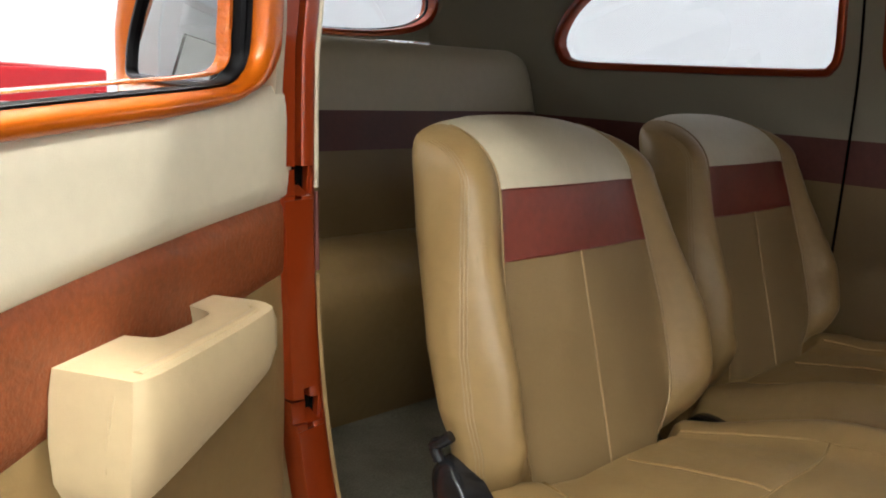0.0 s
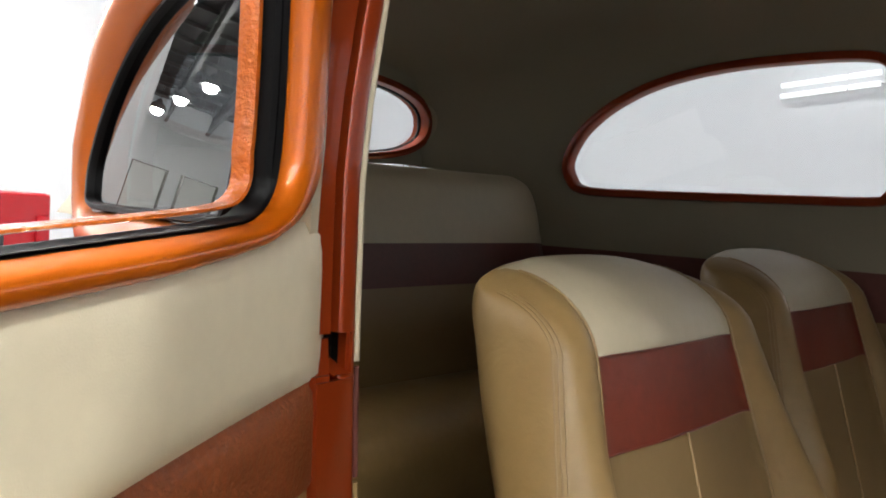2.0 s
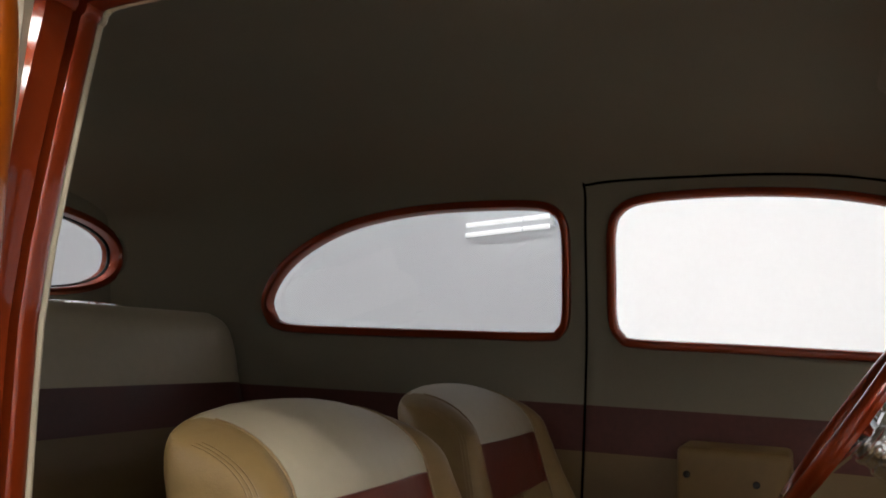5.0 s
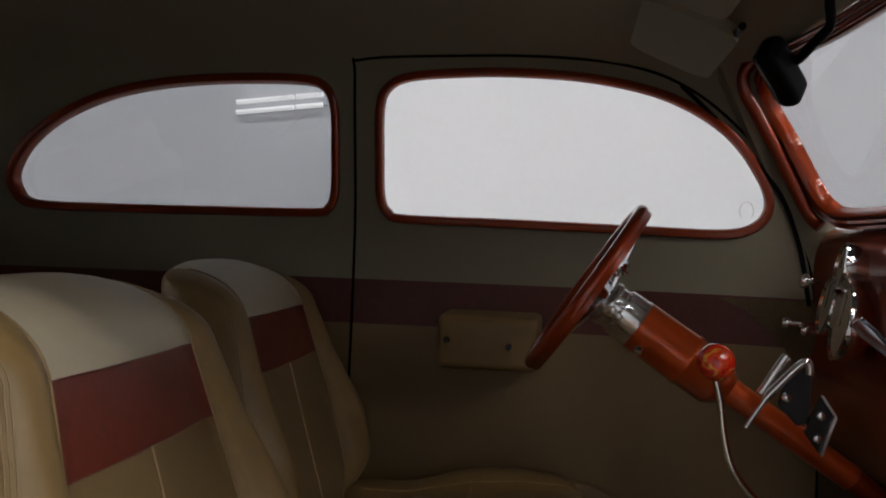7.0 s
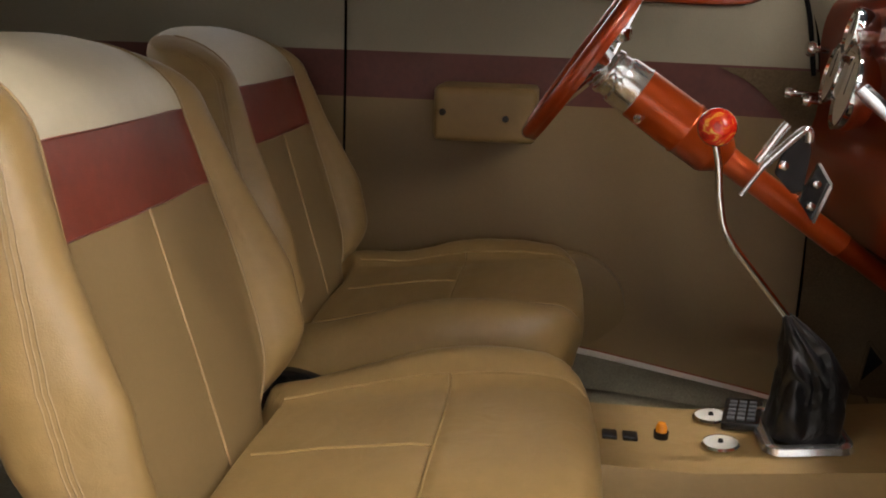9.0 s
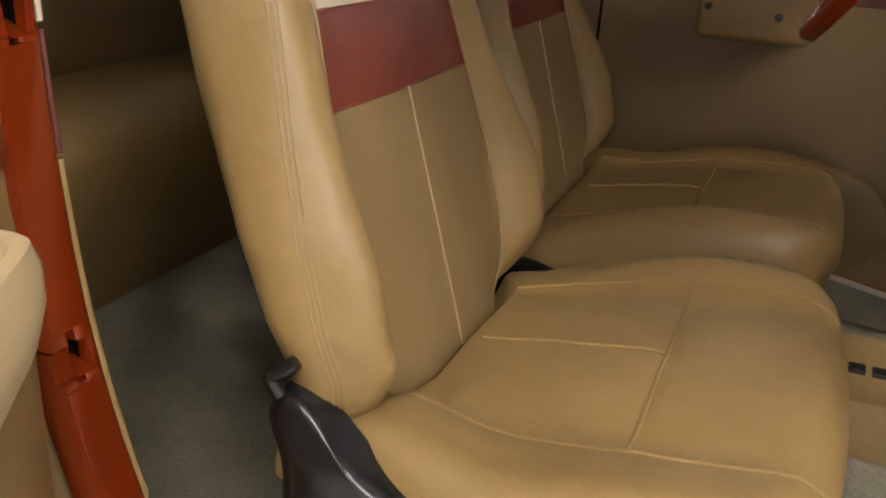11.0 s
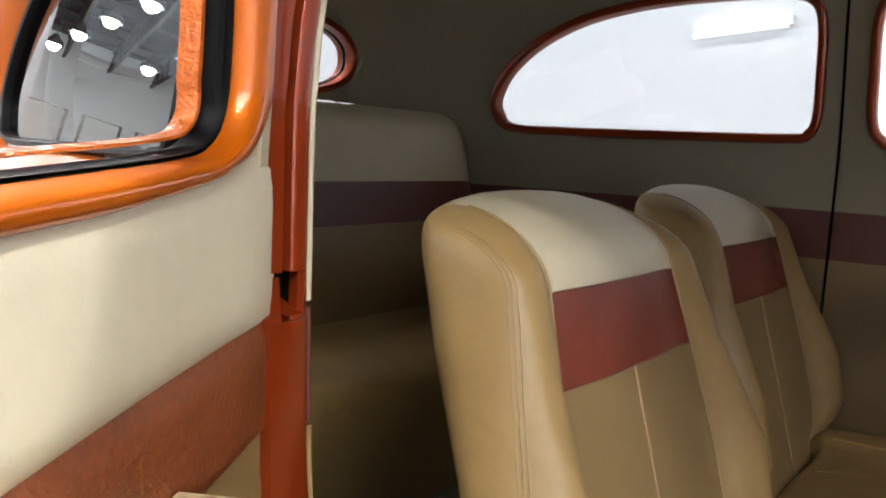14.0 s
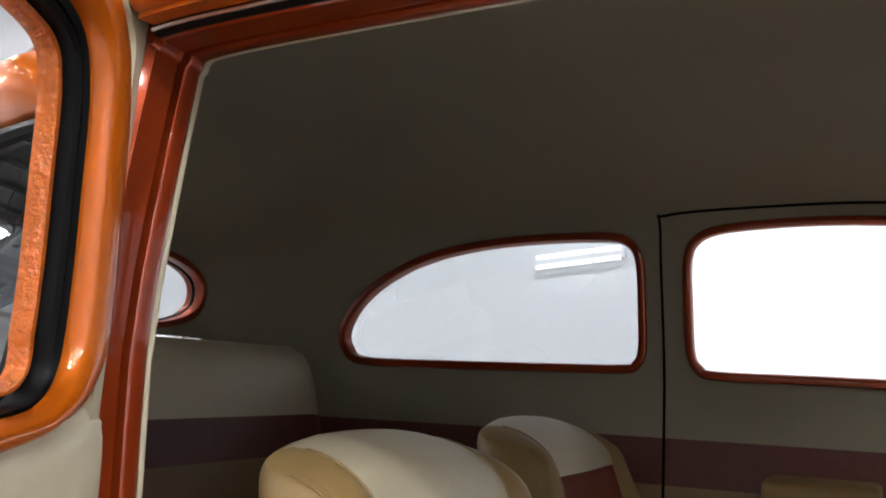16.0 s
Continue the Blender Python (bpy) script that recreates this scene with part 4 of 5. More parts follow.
SECTION = spline([(0, 0.000, 0), (0.30, 0.001, 0), (0.56, 0.002, 0), (0.65, 0.006, 0), (0.73, 0.023, 0), (0.83, 0.034, 0), (0.92, 0.026, 0), (0.985, 0.0, 0), (1.0, -0.035, 0),
                  (0.98, -0.075, 0), (0.88, -0.105, 0), (0.6, -0.118, 0), (0.0, -0.122, 0)], 3)
HALF = [(p.x, p.y) for p in SECTION]
LOOP = HALF + [(-a, b) for a, b in HALF[-2:0:-1]]
NL = len(LOOP)
ROWS_Z = [0.655 + 0.0075 * i for i in range(55)]
TOPS = 9
LEAN = 0.285


def back_point(i, j):
    """Place i round the seat back's section, j up its height."""
    a, d = LOOP[i % NL]
    top = 0.0
    flare = float(np.interp(j, [8, 45, 52, len(ROWS_Z) + TOPS - 1], [0, 0.035, 0.04, 0.10]))
    a += math.copysign(flare * math.exp(-((abs(a) - 0.65) / 0.16) ** 2), a)
    if j < len(ROWS_Z):
        z = ROWS_Z[j]
    else:
        top = (j - len(ROWS_Z) + 1) / TOPS
        z = ROWS_Z[-1]
    w = seat_halfwidth(z + 0.05 * top)
    if d > 0.008:
        d = 0.008 + (d - 0.008) * float(np.interp(z, [0.66, 0.71, 0.78, 0.86, 0.98, 1.06], [0.0, 0.45, 1.5, 1.75, 0.75, 0.45]))
    depth = d
    if top:
        c, s = math.cos(top * math.pi / 2), math.sin(top * math.pi / 2)
        depth = -0.092 + (d + 0.092) * (0.05 + 0.95 * c)
        w *= 0.93 + 0.07 * c
        z = z + 0.074 * s - 0.026 * abs(a) ** 3 * s
    puff = 0.0
    if d > -0.02 and abs(a) < 0.55:
        puff = 0.006 * (1 - (a / 0.55) ** 2)
    if abs(a) > 0.72 and d > -0.06 and not top:
        # the cover puckers along its stitching
        puff += 0.0004 * math.sin(z * 190 + 2.5 * noise.noise(Vector((z * 14, a, 0)))) * math.exp(-((d - 0.004) / 0.018) ** 2)
    low = max(0.0, (0.785 - z) / 0.10)
    if depth < 0:
        depth *= float(np.interp(z, [0.66, 0.78, 0.90, 1.0, 1.1], [0.46, 0.50, 0.68, 0.88, 1.0]))
    x = (1.05 - z) * LEAN + depth + puff - (0.002 + 0.052 * min(1, max(0, (abs(a) - 0.55) / 0.2))) * low * low
    return Vector((x, a * w, z))


def strip_line(cells, lift=0.0015):
    return [back_point(i, j) + Vector((lift, 0, 0)) for i, j in cells]


EDGE = max(range(len(HALF)), key=lambda i: -abs(HALF[i][0] - 0.65) if HALF[i][1] > -0.02 else -9)


def bucket_seat(outer):
    """A front seat; outer is -1 or 1, the side towards its door."""
    e = thing("bucket_seat", (0, 0, FLOOR), "tan leather bucket seat with cream head panel and oxblood band", "car seat", "front seats")
    nz = len(ROWS_Z) + TOPS - 1
    mid = [i for i in range(NL) if i < EDGE or i >= NL - EDGE]
    jb0 = min(range(len(ROWS_Z)), key=lambda j: abs(ROWS_Z[j] - 0.970))
    jb1 = min(range(len(ROWS_Z)), key=lambda j: abs(ROWS_Z[j] - 1.050))
    jl = 6
    inside = set(mid)
    NH = len(HALF) - 1
    # the cream head panel runs over the top and down the back
    backs = {i for i in range(NL) if abs(LOOP[i][0]) < 0.60 and LOOP[i][1] < -0.1}
    regions = (("bolster_cover", TAN, "", lambda i, j: not (i in inside and j >= jl) and not (i in backs and j >= jb1) and not (j >= nz - 0 and i in inside | backs)),
               ("head_panel", CREAM, "cream leather head panel", lambda i, j: (i in inside or i in backs) and j >= jb1),
               ("accent_band", RED, "oxblood leather band", lambda i, j: i in inside and jb0 <= j < jb1),
               ("centre_panel", TAN_PERF, "finely woven tan leather centre panel", lambda i, j: i in inside and jl <= j < jb0))
    for name, mat, label, keep in regions:
        bm = bmesh.new()
        surface(bm, back_point, NL, nz, True, keep)
        if name == "bolster_cover":
            bm.faces.new([bm.verts.new(back_point(i, 0)) for i in range(NL)])
        part(name, bm, mat, e, label)
    bm = bmesh.new()
    wide = [i for i in range(NL) if abs(LOOP[i][0]) >= 0.64]
    right, left = [i for i in wide if LOOP[i][0] > 0], [i for i in wide if LOOP[i][0] < 0]
    middle = list(range(0, right[0] + 1)) + list(range(right[-1], left[0] + 1)) + list(range(left[-1], NL))
    bm = bmesh.new()
    bm.faces.new([bm.verts.new(back_point(i, nz)) for i in middle])
    part("top_strip", bm, CREAM, e, "cream leather top")
    for run in (right, left):
        bm = bmesh.new()
        bm.faces.new([bm.verts.new(back_point(i, nz)) for i in run])
        part("shoulder", bm, TAN, e)
    # seams
    for s in (EDGE, NL - EDGE):
        bm = bmesh.new()
        sweep(bm, strip_line([(s, j) for j in range(jl, nz)]), circle(0.0015, 6), False)
        part("seam", bm, THREAD, e)
    for j, mat in ((jb0, RED), (jb1, RED)):
        bm = bmesh.new()
        sweep(bm, strip_line([(i % NL, j) for i in range(-EDGE, EDGE + 1)], 0.0008), circle(0.0010, 6), False)
        part("seam", bm, mat, e)
    bm = bmesh.new()
    sweep(bm, strip_line([(0, j) for j in range(jl, jb0 + 1)], 0.001), circle(0.0016, 6), False)
    part("seam", bm, THREAD, e)
    side = [i for i in range(len(HALF)) if HALF[i][0] > 0.8]
    pick = min(side, key=lambda i: abs(HALF[i][1] - 0.006))
    for s in (1, -1):
        row = [back_point(pick if s > 0 else NL - pick, j) for j in range(8, nz - 1)]
        beside = [back_point(pick + 1 if s > 0 else NL - pick - 1, j) for j in range(8, nz - 1)]
        for shift in (0.0, 0.0045, 0.009):
            bm = bmesh.new()
            sweep(bm, [p + (q - p).normalized() * shift + Vector((0.0002, s * 0.0004, 0)) for p, q in zip(row, beside)], circle(0.0008, 5), False)
            part("stitching", bm, THREAD, e)
    # cushion
    NX, NY = 90, 40

    def smooth(q, lo, hi):
        q = min(1.0, max(0.0, (q - lo) / (hi - lo)))
        return q * q * (3 - 2 * q)

    # the passenger's outboard edge is worn lower than the driver's
    rise_out, sag = (0.010, 0.020) if outer < 0 else (0.028, 0.006)

    def cushion(i, j):
        t, v = i / NX, math.sin(math.pi * (j / NY - 0.5))
        a, out = abs(v), v * outer
        reach = (0.440 if outer < 0 else 0.478) - (0.055 if outer < 0 else 0.035) * a ** 5
        x = 0.015 + (reach - 0.012) * min(1.0, t / 0.80)
        w = 0.226 + 0.026 * math.sin(math.pi * min(1, t * 0.95)) - 0.020 * smooth(t, 0.7, 1.0)
        z = float(np.interp(x, [0.04, 0.09, 0.20, 0.31, 0.42, 0.50], [0.694, 0.703, 0.724, 0.742, 0.755, 0.760]))
        z -= 0.040 * (1 - 0.7 * smooth(out, 0.25, 0.7)) * (1 - smooth(x + 0.030 * smooth(a, 0.6, 0.85), 0.094, 0.116))
        z += 0.022 * smooth(out, 0.3, 0.75) * (1 - smooth(x, 0.10, 0.22))
        swell = float(np.interp(x, [0.07, 0.13, 0.20, 0.28, 0.34, 0.42, 0.48], [0.0, 0.05, 0.45, 0.9, 1.0, 0.75, 0.4]))
        z += (rise_out if out > 0 else 0.032) * swell * math.exp(-((a - 0.80) / 0.17) ** 2)
        z -= sag * smooth(out, 0.15, 0.8) * smooth(x, 0.08, 0.26)
        z += 0.004 * (1 - min(1, a / 0.5) ** 2)
        z -= 0.004 * math.exp(-((x - 0.315) / 0.010) ** 2) * max(0, 1 - (a / 0.62) ** 6)
        z -= 0.004 * math.exp(-((a - 0.60) / 0.035) ** 2) * smooth(x, 0.08, 0.12)
        edge = max(0, (a - 0.86) / 0.14)
        z -= 0.055 * (1 - math.sqrt(max(0, 1 - edge * edge)))
        if t > 0.80:
            q = (t - 0.80) / 0.20 * math.radians(118)
            x += 0.045 * math.sin(q)
            z -= 0.046 * (1 - math.cos(q))
        z += 0.0012 * noise.noise(Vector((x * 22, v * 5, outer))) + 0.0006 * noise.noise(Vector((x * 60, v * 14, outer)))
        return Vector((x, v * w, z))
    bm = bmesh.new()
    surface(bm, cushion, NX, NY)
    for drop, shrink in ((0.668, 0.995), (0.625, 0.93), (0.60, 0.86)):
        rim = [ed for ed in bm.edges if ed.is_boundary]
        ext = bmesh.ops.extrude_edge_only(bm, edges=rim)
        for v in ext["geom"]:
            if isinstance(v, bmesh.types.BMVert):
                v.co.z = min(drop, v.co.z - 0.004)
                v.co.y *= shrink
                v.co.x = 0.25 + (v.co.x - 0.25) * (shrink if drop < 0.66 else 0.985)
    part("cushion", bm, TAN, e)
    jc, js, ix = 20, (11, 29), next(i for i in range(NX) if cushion(i, 20).x > 0.315)
    lines = [[cushion(i, jc) for i in range(19, ix + 1)], [cushion(ix, j) for j in range(js[0], js[1] + 1)]] + [[cushion(i, j) for i in range(17, int(NX * 0.90))] for j in js]
    for line in lines:
        bm = bmesh.new()
        sweep(bm, [p + Vector((0, 0, 0.0006)) for p in line], circle(0.0018, 8), False)
        part("seam", bm, TAN, e)
    bm = bmesh.new()
    box(bm, (0.07, -0.20, FLOOR + 0.005), (0.44, 0.20, 0.572), 0.015)
    part("base", bm, BLACK, e, "black seat base")
    # recliner covers and lever
    tall = [(0.055, 0, 0.60), (0.038, 0, 0.69), (0.026, 0, 0.735), (0.042, 0, 0.760), (0.070, 0, 0.755), (0.098, 0, 0.726), (0.145, 0, 0.688), (0.24, 0, 0.645), (0.33, 0, 0.60), (0.34, 0, 0.58), (0.2, 0, 0.57)]
    short = [(0.06, 0, 0.575), (0.066, 0, 0.64), (0.10, 0, 0.668), (0.165, 0, 0.662), (0.21, 0, 0.64), (0.28, 0, 0.60), (0.28, 0, 0.566), (0.18, 0, 0.564)]
    for s in (-1, 1):
        bm = bmesh.new()
        shape = tall if s == outer else short
        if s == outer > 0:
            shape = [(x, 0, 0.57 + (z - 0.57) * 0.72) for x, _, z in tall]
        out = spline(shape, 5, True)
        cx, cz = sum(p.x for p in out) / len(out), sum(p.z for p in out) / len(out)
        layers = [(1.0, 0.228), (1.0, 0.246), (0.97, 0.256), (0.90, 0.263), (0.76, 0.268), (0.5, 0.2705), (0.2, 0.2715)]
        rings = [[bm.verts.new((cx + (p.x - cx) * k, s * (w - 0.030 * smooth(cx + (p.x - cx) * k, 0.12, 0.22)), cz + (p.z - cz) * k)) for p in out] for k, w in layers]
        for A, B in zip(rings, rings[1:]):
            for q in range(len(out)):
                bm.faces.new((A[q], A[(q + 1) % len(out)], B[(q + 1) % len(out)], B[q]))
        bm.faces.new(rings[-1])
        bm.faces.new(rings[0][::-1])
        cover = part("recliner_cover", bm, BLACK, e, "glossy black plastic recliner cover")
        if s == outer:
            bm = bmesh.new()
            dz = 0.0 if outer < 0 else -0.05
            sweep(bm, spline([(0.040, s * 0.255, 0.755 + dz), (0.034, s * 0.258, 0.772 + dz), (0.046, s * 0.258, 0.780 + dz), (0.056, s * 0.255, 0.789 + dz)], 5), circle(0.0072, 10), False)
            part("recliner_lever", bm, BLACK, cover)
    return e


bucket_seat(-1).location = (0.0, -0.288, FLOOR)
bucket_seat(1).location = (-0.048, 0.297, FLOOR)


# ---- rear bench ----
rear = thing("rear_bench_seat", (-0.75, 0, FLOOR), "full-width rear bench seat in cream, oxblood and tan leather", "rear seat")
PROFILE = [(-0.730, 0.82), (-0.712, 0.88), (-0.705, 0.95), (-0.728, 1.02), (-0.752, 1.10), (-0.772, 1.18), (-0.795, 1.225), (-0.830, 1.246), (-0.875, 1.248)]
prof = [(p.x, p.z) for p in spline([(x, 0, z) for x, z in PROFILE], 4)]
NP = len(prof) - 1


def rear_back(i, j):
    v = -1 + 2 * i / 40
    a = abs(v)
    x, z = prof[j]
    edge = max(0, (a - 0.84) / 0.16)
    r = 1 - math.sqrt(max(0, 1 - edge ** 2.4))
    z2 = z - 0.11 * r * max(0, (z - 1.02) / 0.22)
    return Vector((x - 0.10 * r, 0.085 + v * 0.535, z2))


jb = [min(range(NP + 1), key=lambda j: abs(prof[j][1] - z)) for z in (1.017, 1.094)]
for name, mat, lo, hi, lab in (("lower_back", TAN_PERF, 0, jb[0], "tan leather lower back"), ("accent_band", SHADED_RED, jb[0], jb[1], "oxblood leather band"),
                               ("upper_back", CREAM, jb[1], NP, "cream leather upper back")):
    bm = bmesh.new()
    surface(bm, rear_back, 40, NP, False, lambda i, j, lo=lo, hi=hi: lo <= j < hi)
    part(name, bm, mat, rear, lab)
CUSH = [(-0.75, 0.832), (-0.70, 0.850), (-0.63, 0.856), (-0.565, 0.845), (-0.520, 0.812), (-0.506, 0.765), (-0.525, 0.68), (-0.580, 0.56), (-0.625, FLOOR + 0.008)]
cp = [(p.x, p.z) for p in spline([(x, 0, z) for x, z in CUSH], 4)]


def rear_cushion(i, j):
    v = -1 + 2 * i / 40
    x, z = cp[j]
    edge = max(0, (abs(v) - 0.90) / 0.10)
    r = 1 - math.sqrt(max(0, 1 - edge * edge))
    return Vector((x - 0.05 * r, 0.085 + v * 0.53, z - 0.03 * r * (z > 0.7)))


bm = bmesh.new()
surface(bm, rear_cushion, 40, len(cp) - 1)
part("cushion", bm, TAN, rear)

tray = thing("parcel_shelf", (-0.93, 0, 1.2), "pale parcel shelf behind the rear seat", "shelf", kind="structure")
bm = bmesh.new()
box(bm, (-1.03, -0.34, 1.222), (-0.84, 0.48, 1.240), 0.004)
part("board", bm, CREAM, tray)
sp = thing("shelf_speaker", (-0.93, 0.25, 1.24), "oval loudspeaker with a chrome rim on the parcel shelf", "loudspeaker")
m = Matrix.Translation((-0.93, 0.27, 1.24)) @ Matrix.Diagonal((0.62, 1.0, 1.0, 1.0))
bm = bmesh.new()
lathe(bm, [(0.085, 0.0), (0.098, 0.0), (0.098, 0.012), (0.085, 0.014)], m, 30)
part("rim", bm, CHROME, sp, "chrome rim")
bm = bmesh.new()
lathe(bm, [(0.0, 0.016), (0.05, 0.014), (0.088, 0.006), (0.088, 0.0)], m, 30)
part("grille", bm, BLACK, sp, "black mesh grille")

# ---- far door furniture ----
rest = thing("arm_pad", (0.28, 0.6, 0.94), "tan leather door armrest pad fixed with two screws", "armrest")
bm = bmesh.new()
box(bm, (0.190, 0.525, 0.940), (0.378, 0.665, 1.040), 0.014, 3)
part("pad", bm, TAN, rest)
for x, z in ((0.208, 0.993), (0.323, 0.985)):
    bm = bmesh.new()
    lathe(bm, [(0, 0.002), (0.006, 0.002), (0.007, -0.004)], axis((x, 0.524, z), (0, -1, 0)), 12)
    part("screw", bm, BLACK, rest)

# ---- steering ----
WHEEL = Vector((0.4545, 0.278, 1.114))
AX = Vector((0.83, 0.0, -0.557)).normalized()
stw = thing("steering_wheel", WHEEL, "orange-rimmed steering wheel with polished spokes", "steering wheel")
m = axis(WHEEL, AX)
bm = bmesh.new()
bmr = [(0.143 + 0.0105 * math.cos(t), 0.0115 * math.sin(t)) for t in np.linspace(0, 2 * math.pi, 13)]
lathe(bm, bmr, m, 56)
part("rim", bm, PAINT_DARK, stw, "burnt orange rim")
bm = bmesh.new()
lathe(bm, [(0.139, 0.0125), (0.150, 0.0115), (0.152, 0.004), (0.149, 0.0135), (0.139, 0.0145)], m, 56)
part("rim_back", bm, PAINT_DARK, stw)
for k in range(3):
    a = radians(90 + 120 * k)
    d = Vector((math.cos(a), math.sin(a), 0))
    t = Vector((-math.sin(a), math.cos(a), 0))
    bm = bmesh.new()
    prism(bm, [m @ (d * r + t * w + Vector((0, 0, h))) for r, w, h in ((0.02, -0.018, 0.030), (0.14, -0.010, 0.008), (0.14, 0.010, 0.008), (0.02, 0.018, 0.030))], AX * 0.004)
    part("spoke", bm, CHROME, stw)
bm = bmesh.new()
lathe(bm, [(0, 0.0), (0.03, 0.004), (0.036, 0.016), (0.030, 0.03), (0.026, 0.045), (0.0, 0.045)], m, 26)
part("hub", bm, CHROME, stw)
bm = bmesh.new()
lathe(bm, [(0, -0.012), (0.012, -0.010), (0.016, 0.0), (0.016, 0.006), (0, 0.006)], axis(WHEEL + AX * 0.025 + Vector((0.028, -0.01, 0.045)), (-0.3, -0.2, 1)), 12)
part("turn_signal_knob", bm, CHROME, stw)

col = thing("steering_column", WHEEL + AX * 0.05, "orange painted steering column with a polished collar", "steering column")
m = axis(WHEEL + AX * 0.035, AX)
bm = bmesh.new()
lathe(bm, [(0.0, -0.012), (0.024, -0.012), (0.026, -0.004), (0.030, 0.0), (0.0345, 0.002), (0.0365, 0.006), (0.0365, 0.011), (0.0335, 0.014), (0.0340, 0.024), (0.0385, 0.028), (0.0390, 0.056), (0.0405, 0.060), (0.037, 0.063), (0, 0.063)], m, 36)
part("collar", bm, POLISHED, col, "polished collar")
bm = bmesh.new()
lathe(bm, [(0.0, 0.060), (0.0385, 0.060), (0.040, 0.064), (0.041, 0.146), (0.0425, 0.148), (0.0425, 0.151), (0.041, 0.153), (0.0405, 0.200), (0.038, 0.206), (0.026, 0.222),
           (0.0215, 0.226), (0.0205, 0.24), (0.0200, 0.445), (0.0, 0.445)], m, 30)
part("tube", bm, PAINT_COLUMN, col, "orange painted tube")
bm = bmesh.new()
lathe(bm, [(0.0, 0.011), (0.005, 0.010), (0.007, 0.005), (0.007, 0.0)], axis(WHEEL + AX * 0.115 + Vector((-0.015, -0.034, -0.022)), (-0.2, -1, -0.6)), 12)
part("lock_bolt", bm, CHROME, col)
for k, (da, r) in enumerate(((-0.012, 0.007), (0.006, 0.008))):
    bm = bmesh.new()
    lathe(bm, [(0.0, 0.012), (r * 0.7, 0.010), (r, 0.004), (r, -0.004)], axis(WHEEL + AX * (0.060 + da) + Vector((-0.006 * k, -0.032, 0.002 * k - 0.004)), (-0.1, -1, -0.1 - 0.2 * k)), 14)
    part("collar_boss", bm, POLISHED, col, "polished boss on the collar")

# lower end of the column, its shade put in as darker paint
bm = bmesh.new()
lathe(bm, [(0, 0.44), (0.0185, 0.44), (0.0185, 0.47), (0.017, 0.477), (0.017, 0.62), (0, 0.62)], m, 20)
part("lower_tube", bm, PAINT_DARK, col, "orange lower tube, painted darker for its shade")

# ---- console and gear lever ----
con = thing("centre_console", (0.6, 0.03, FLOOR), "tan leather centre console with gauges and switches", "console")


def con_top(x):
    return 0.628 + 0.12 * max(0.0, x - 0.62)


bm = bmesh.new()
sec = [(-0.085, FLOOR + 0.006), (-0.080, 0.60), (-0.070, 0.0), (0.118, 0.0), (0.128, 0.60), (0.133, FLOOR + 0.006)]
xs = [0.30 + 0.04 * i for i in range(18)]
R = []
for x in xs:
    z = con_top(x)
    g = 0.014 * max(0, x - 0.5)
    R.append([bm.verts.new((x, y + (-g if y < 0 else g), z if zz == 0 else min(zz, z - 0.012) if zz > 0.5 else zz)) for y, zz in sec])
for a, b in zip(R, R[1:]):
    for j in range(5):
        bm.faces.new((a[j], b[j], b[j + 1], a[j + 1]))
bm.faces.new(R[0][::-1])
bm.faces.new(R[-1])
part("body", bm, TAN, con)


def on_console(x, y, lift=0.0):
    return Vector((x, y, con_top(x) + lift))


for y in (0.002, 0.086):
    x = 0.656
    bm = bmesh.new()
    lathe(bm, [(0.0, 0.0065), (0.0212, 0.0065), (0.022, 0.004)], axis(on_console(x, y), (-0.1, 0, 1)), 28)
    g = part("gauge_face", bm, WHITE_DIAL, con, "white gauge face")
    bm = bmesh.new()
    lathe(bm, [(0.0225, 0.0), (0.0245, 0.004), (0.022, 0.007), (0.020, 0.004)], axis(on_console(x, y), (-0.1, 0, 1)), 28)
    part("bezel", bm, CHROME, g)
    bm = bmesh.new()
    lathe(bm, [(0.0, 0.011), (0.003, 0.010), (0.004, 0.006)], axis(on_console(x, y), (-0.1, 0, 1)), 12)
    part("needle_cap", bm, BLACK, g)
for x, y in ((0.514, 0.014), (0.541, 0.014)):
    bm = bmesh.new()
    p = on_console(x, y)
    box(bm, (x - 0.010, y - 0.011, p.z - 0.002), (x + 0.010, y + 0.011, p.z + 0.005), 0.002)
    part("rocker_switch", bm, BLACK, con, "black rocker switch")
bm = bmesh.new()
lathe(bm, [(0.010, 0.0), (0.010, 0.009), (0.0, 0.010)], axis(on_console(0.582, 0.022), (0, 0, 1)), 18)
b = part("switch_base", bm, BLACK, con, "black push-button base")
bm = bmesh.new()
lathe(bm, [(0.0075, 0.009), (0.0075, 0.016), (0.005, 0.021), (0, 0.022)], axis(on_console(0.582, 0.022), (0, 0, 1)), 18)
part("amber_button", bm, AMBER, b, "amber button")
keypad = thing("remote_control", on_console(0.70, 0.085), "small black keypad remote lying on the console", "remote")
rot = Matrix.Translation(on_console(0.697, 0.085, 0.006)) @ Matrix.Rotation(radians(-14), 4, "Z") @ Matrix.Rotation(radians(-7), 4, "Y")
bm = bmesh.new()
box(bm, (-0.025, -0.045, -0.005), (0.025, 0.045, 0.006), 0.003, 2, rot)
part("case", bm, BLACK, keypad)
for i in range(3):
    for j in range(5):
        bm = bmesh.new()
        box(bm, (-0.018 + i * 0.013, -0.036 + j * 0.0145, 0.006), (-0.008 + i * 0.013, -0.027 + j * 0.0145, 0.0085), 0.0008, 1, rot)
        part("key", bm, KEY_GREY, keypad)

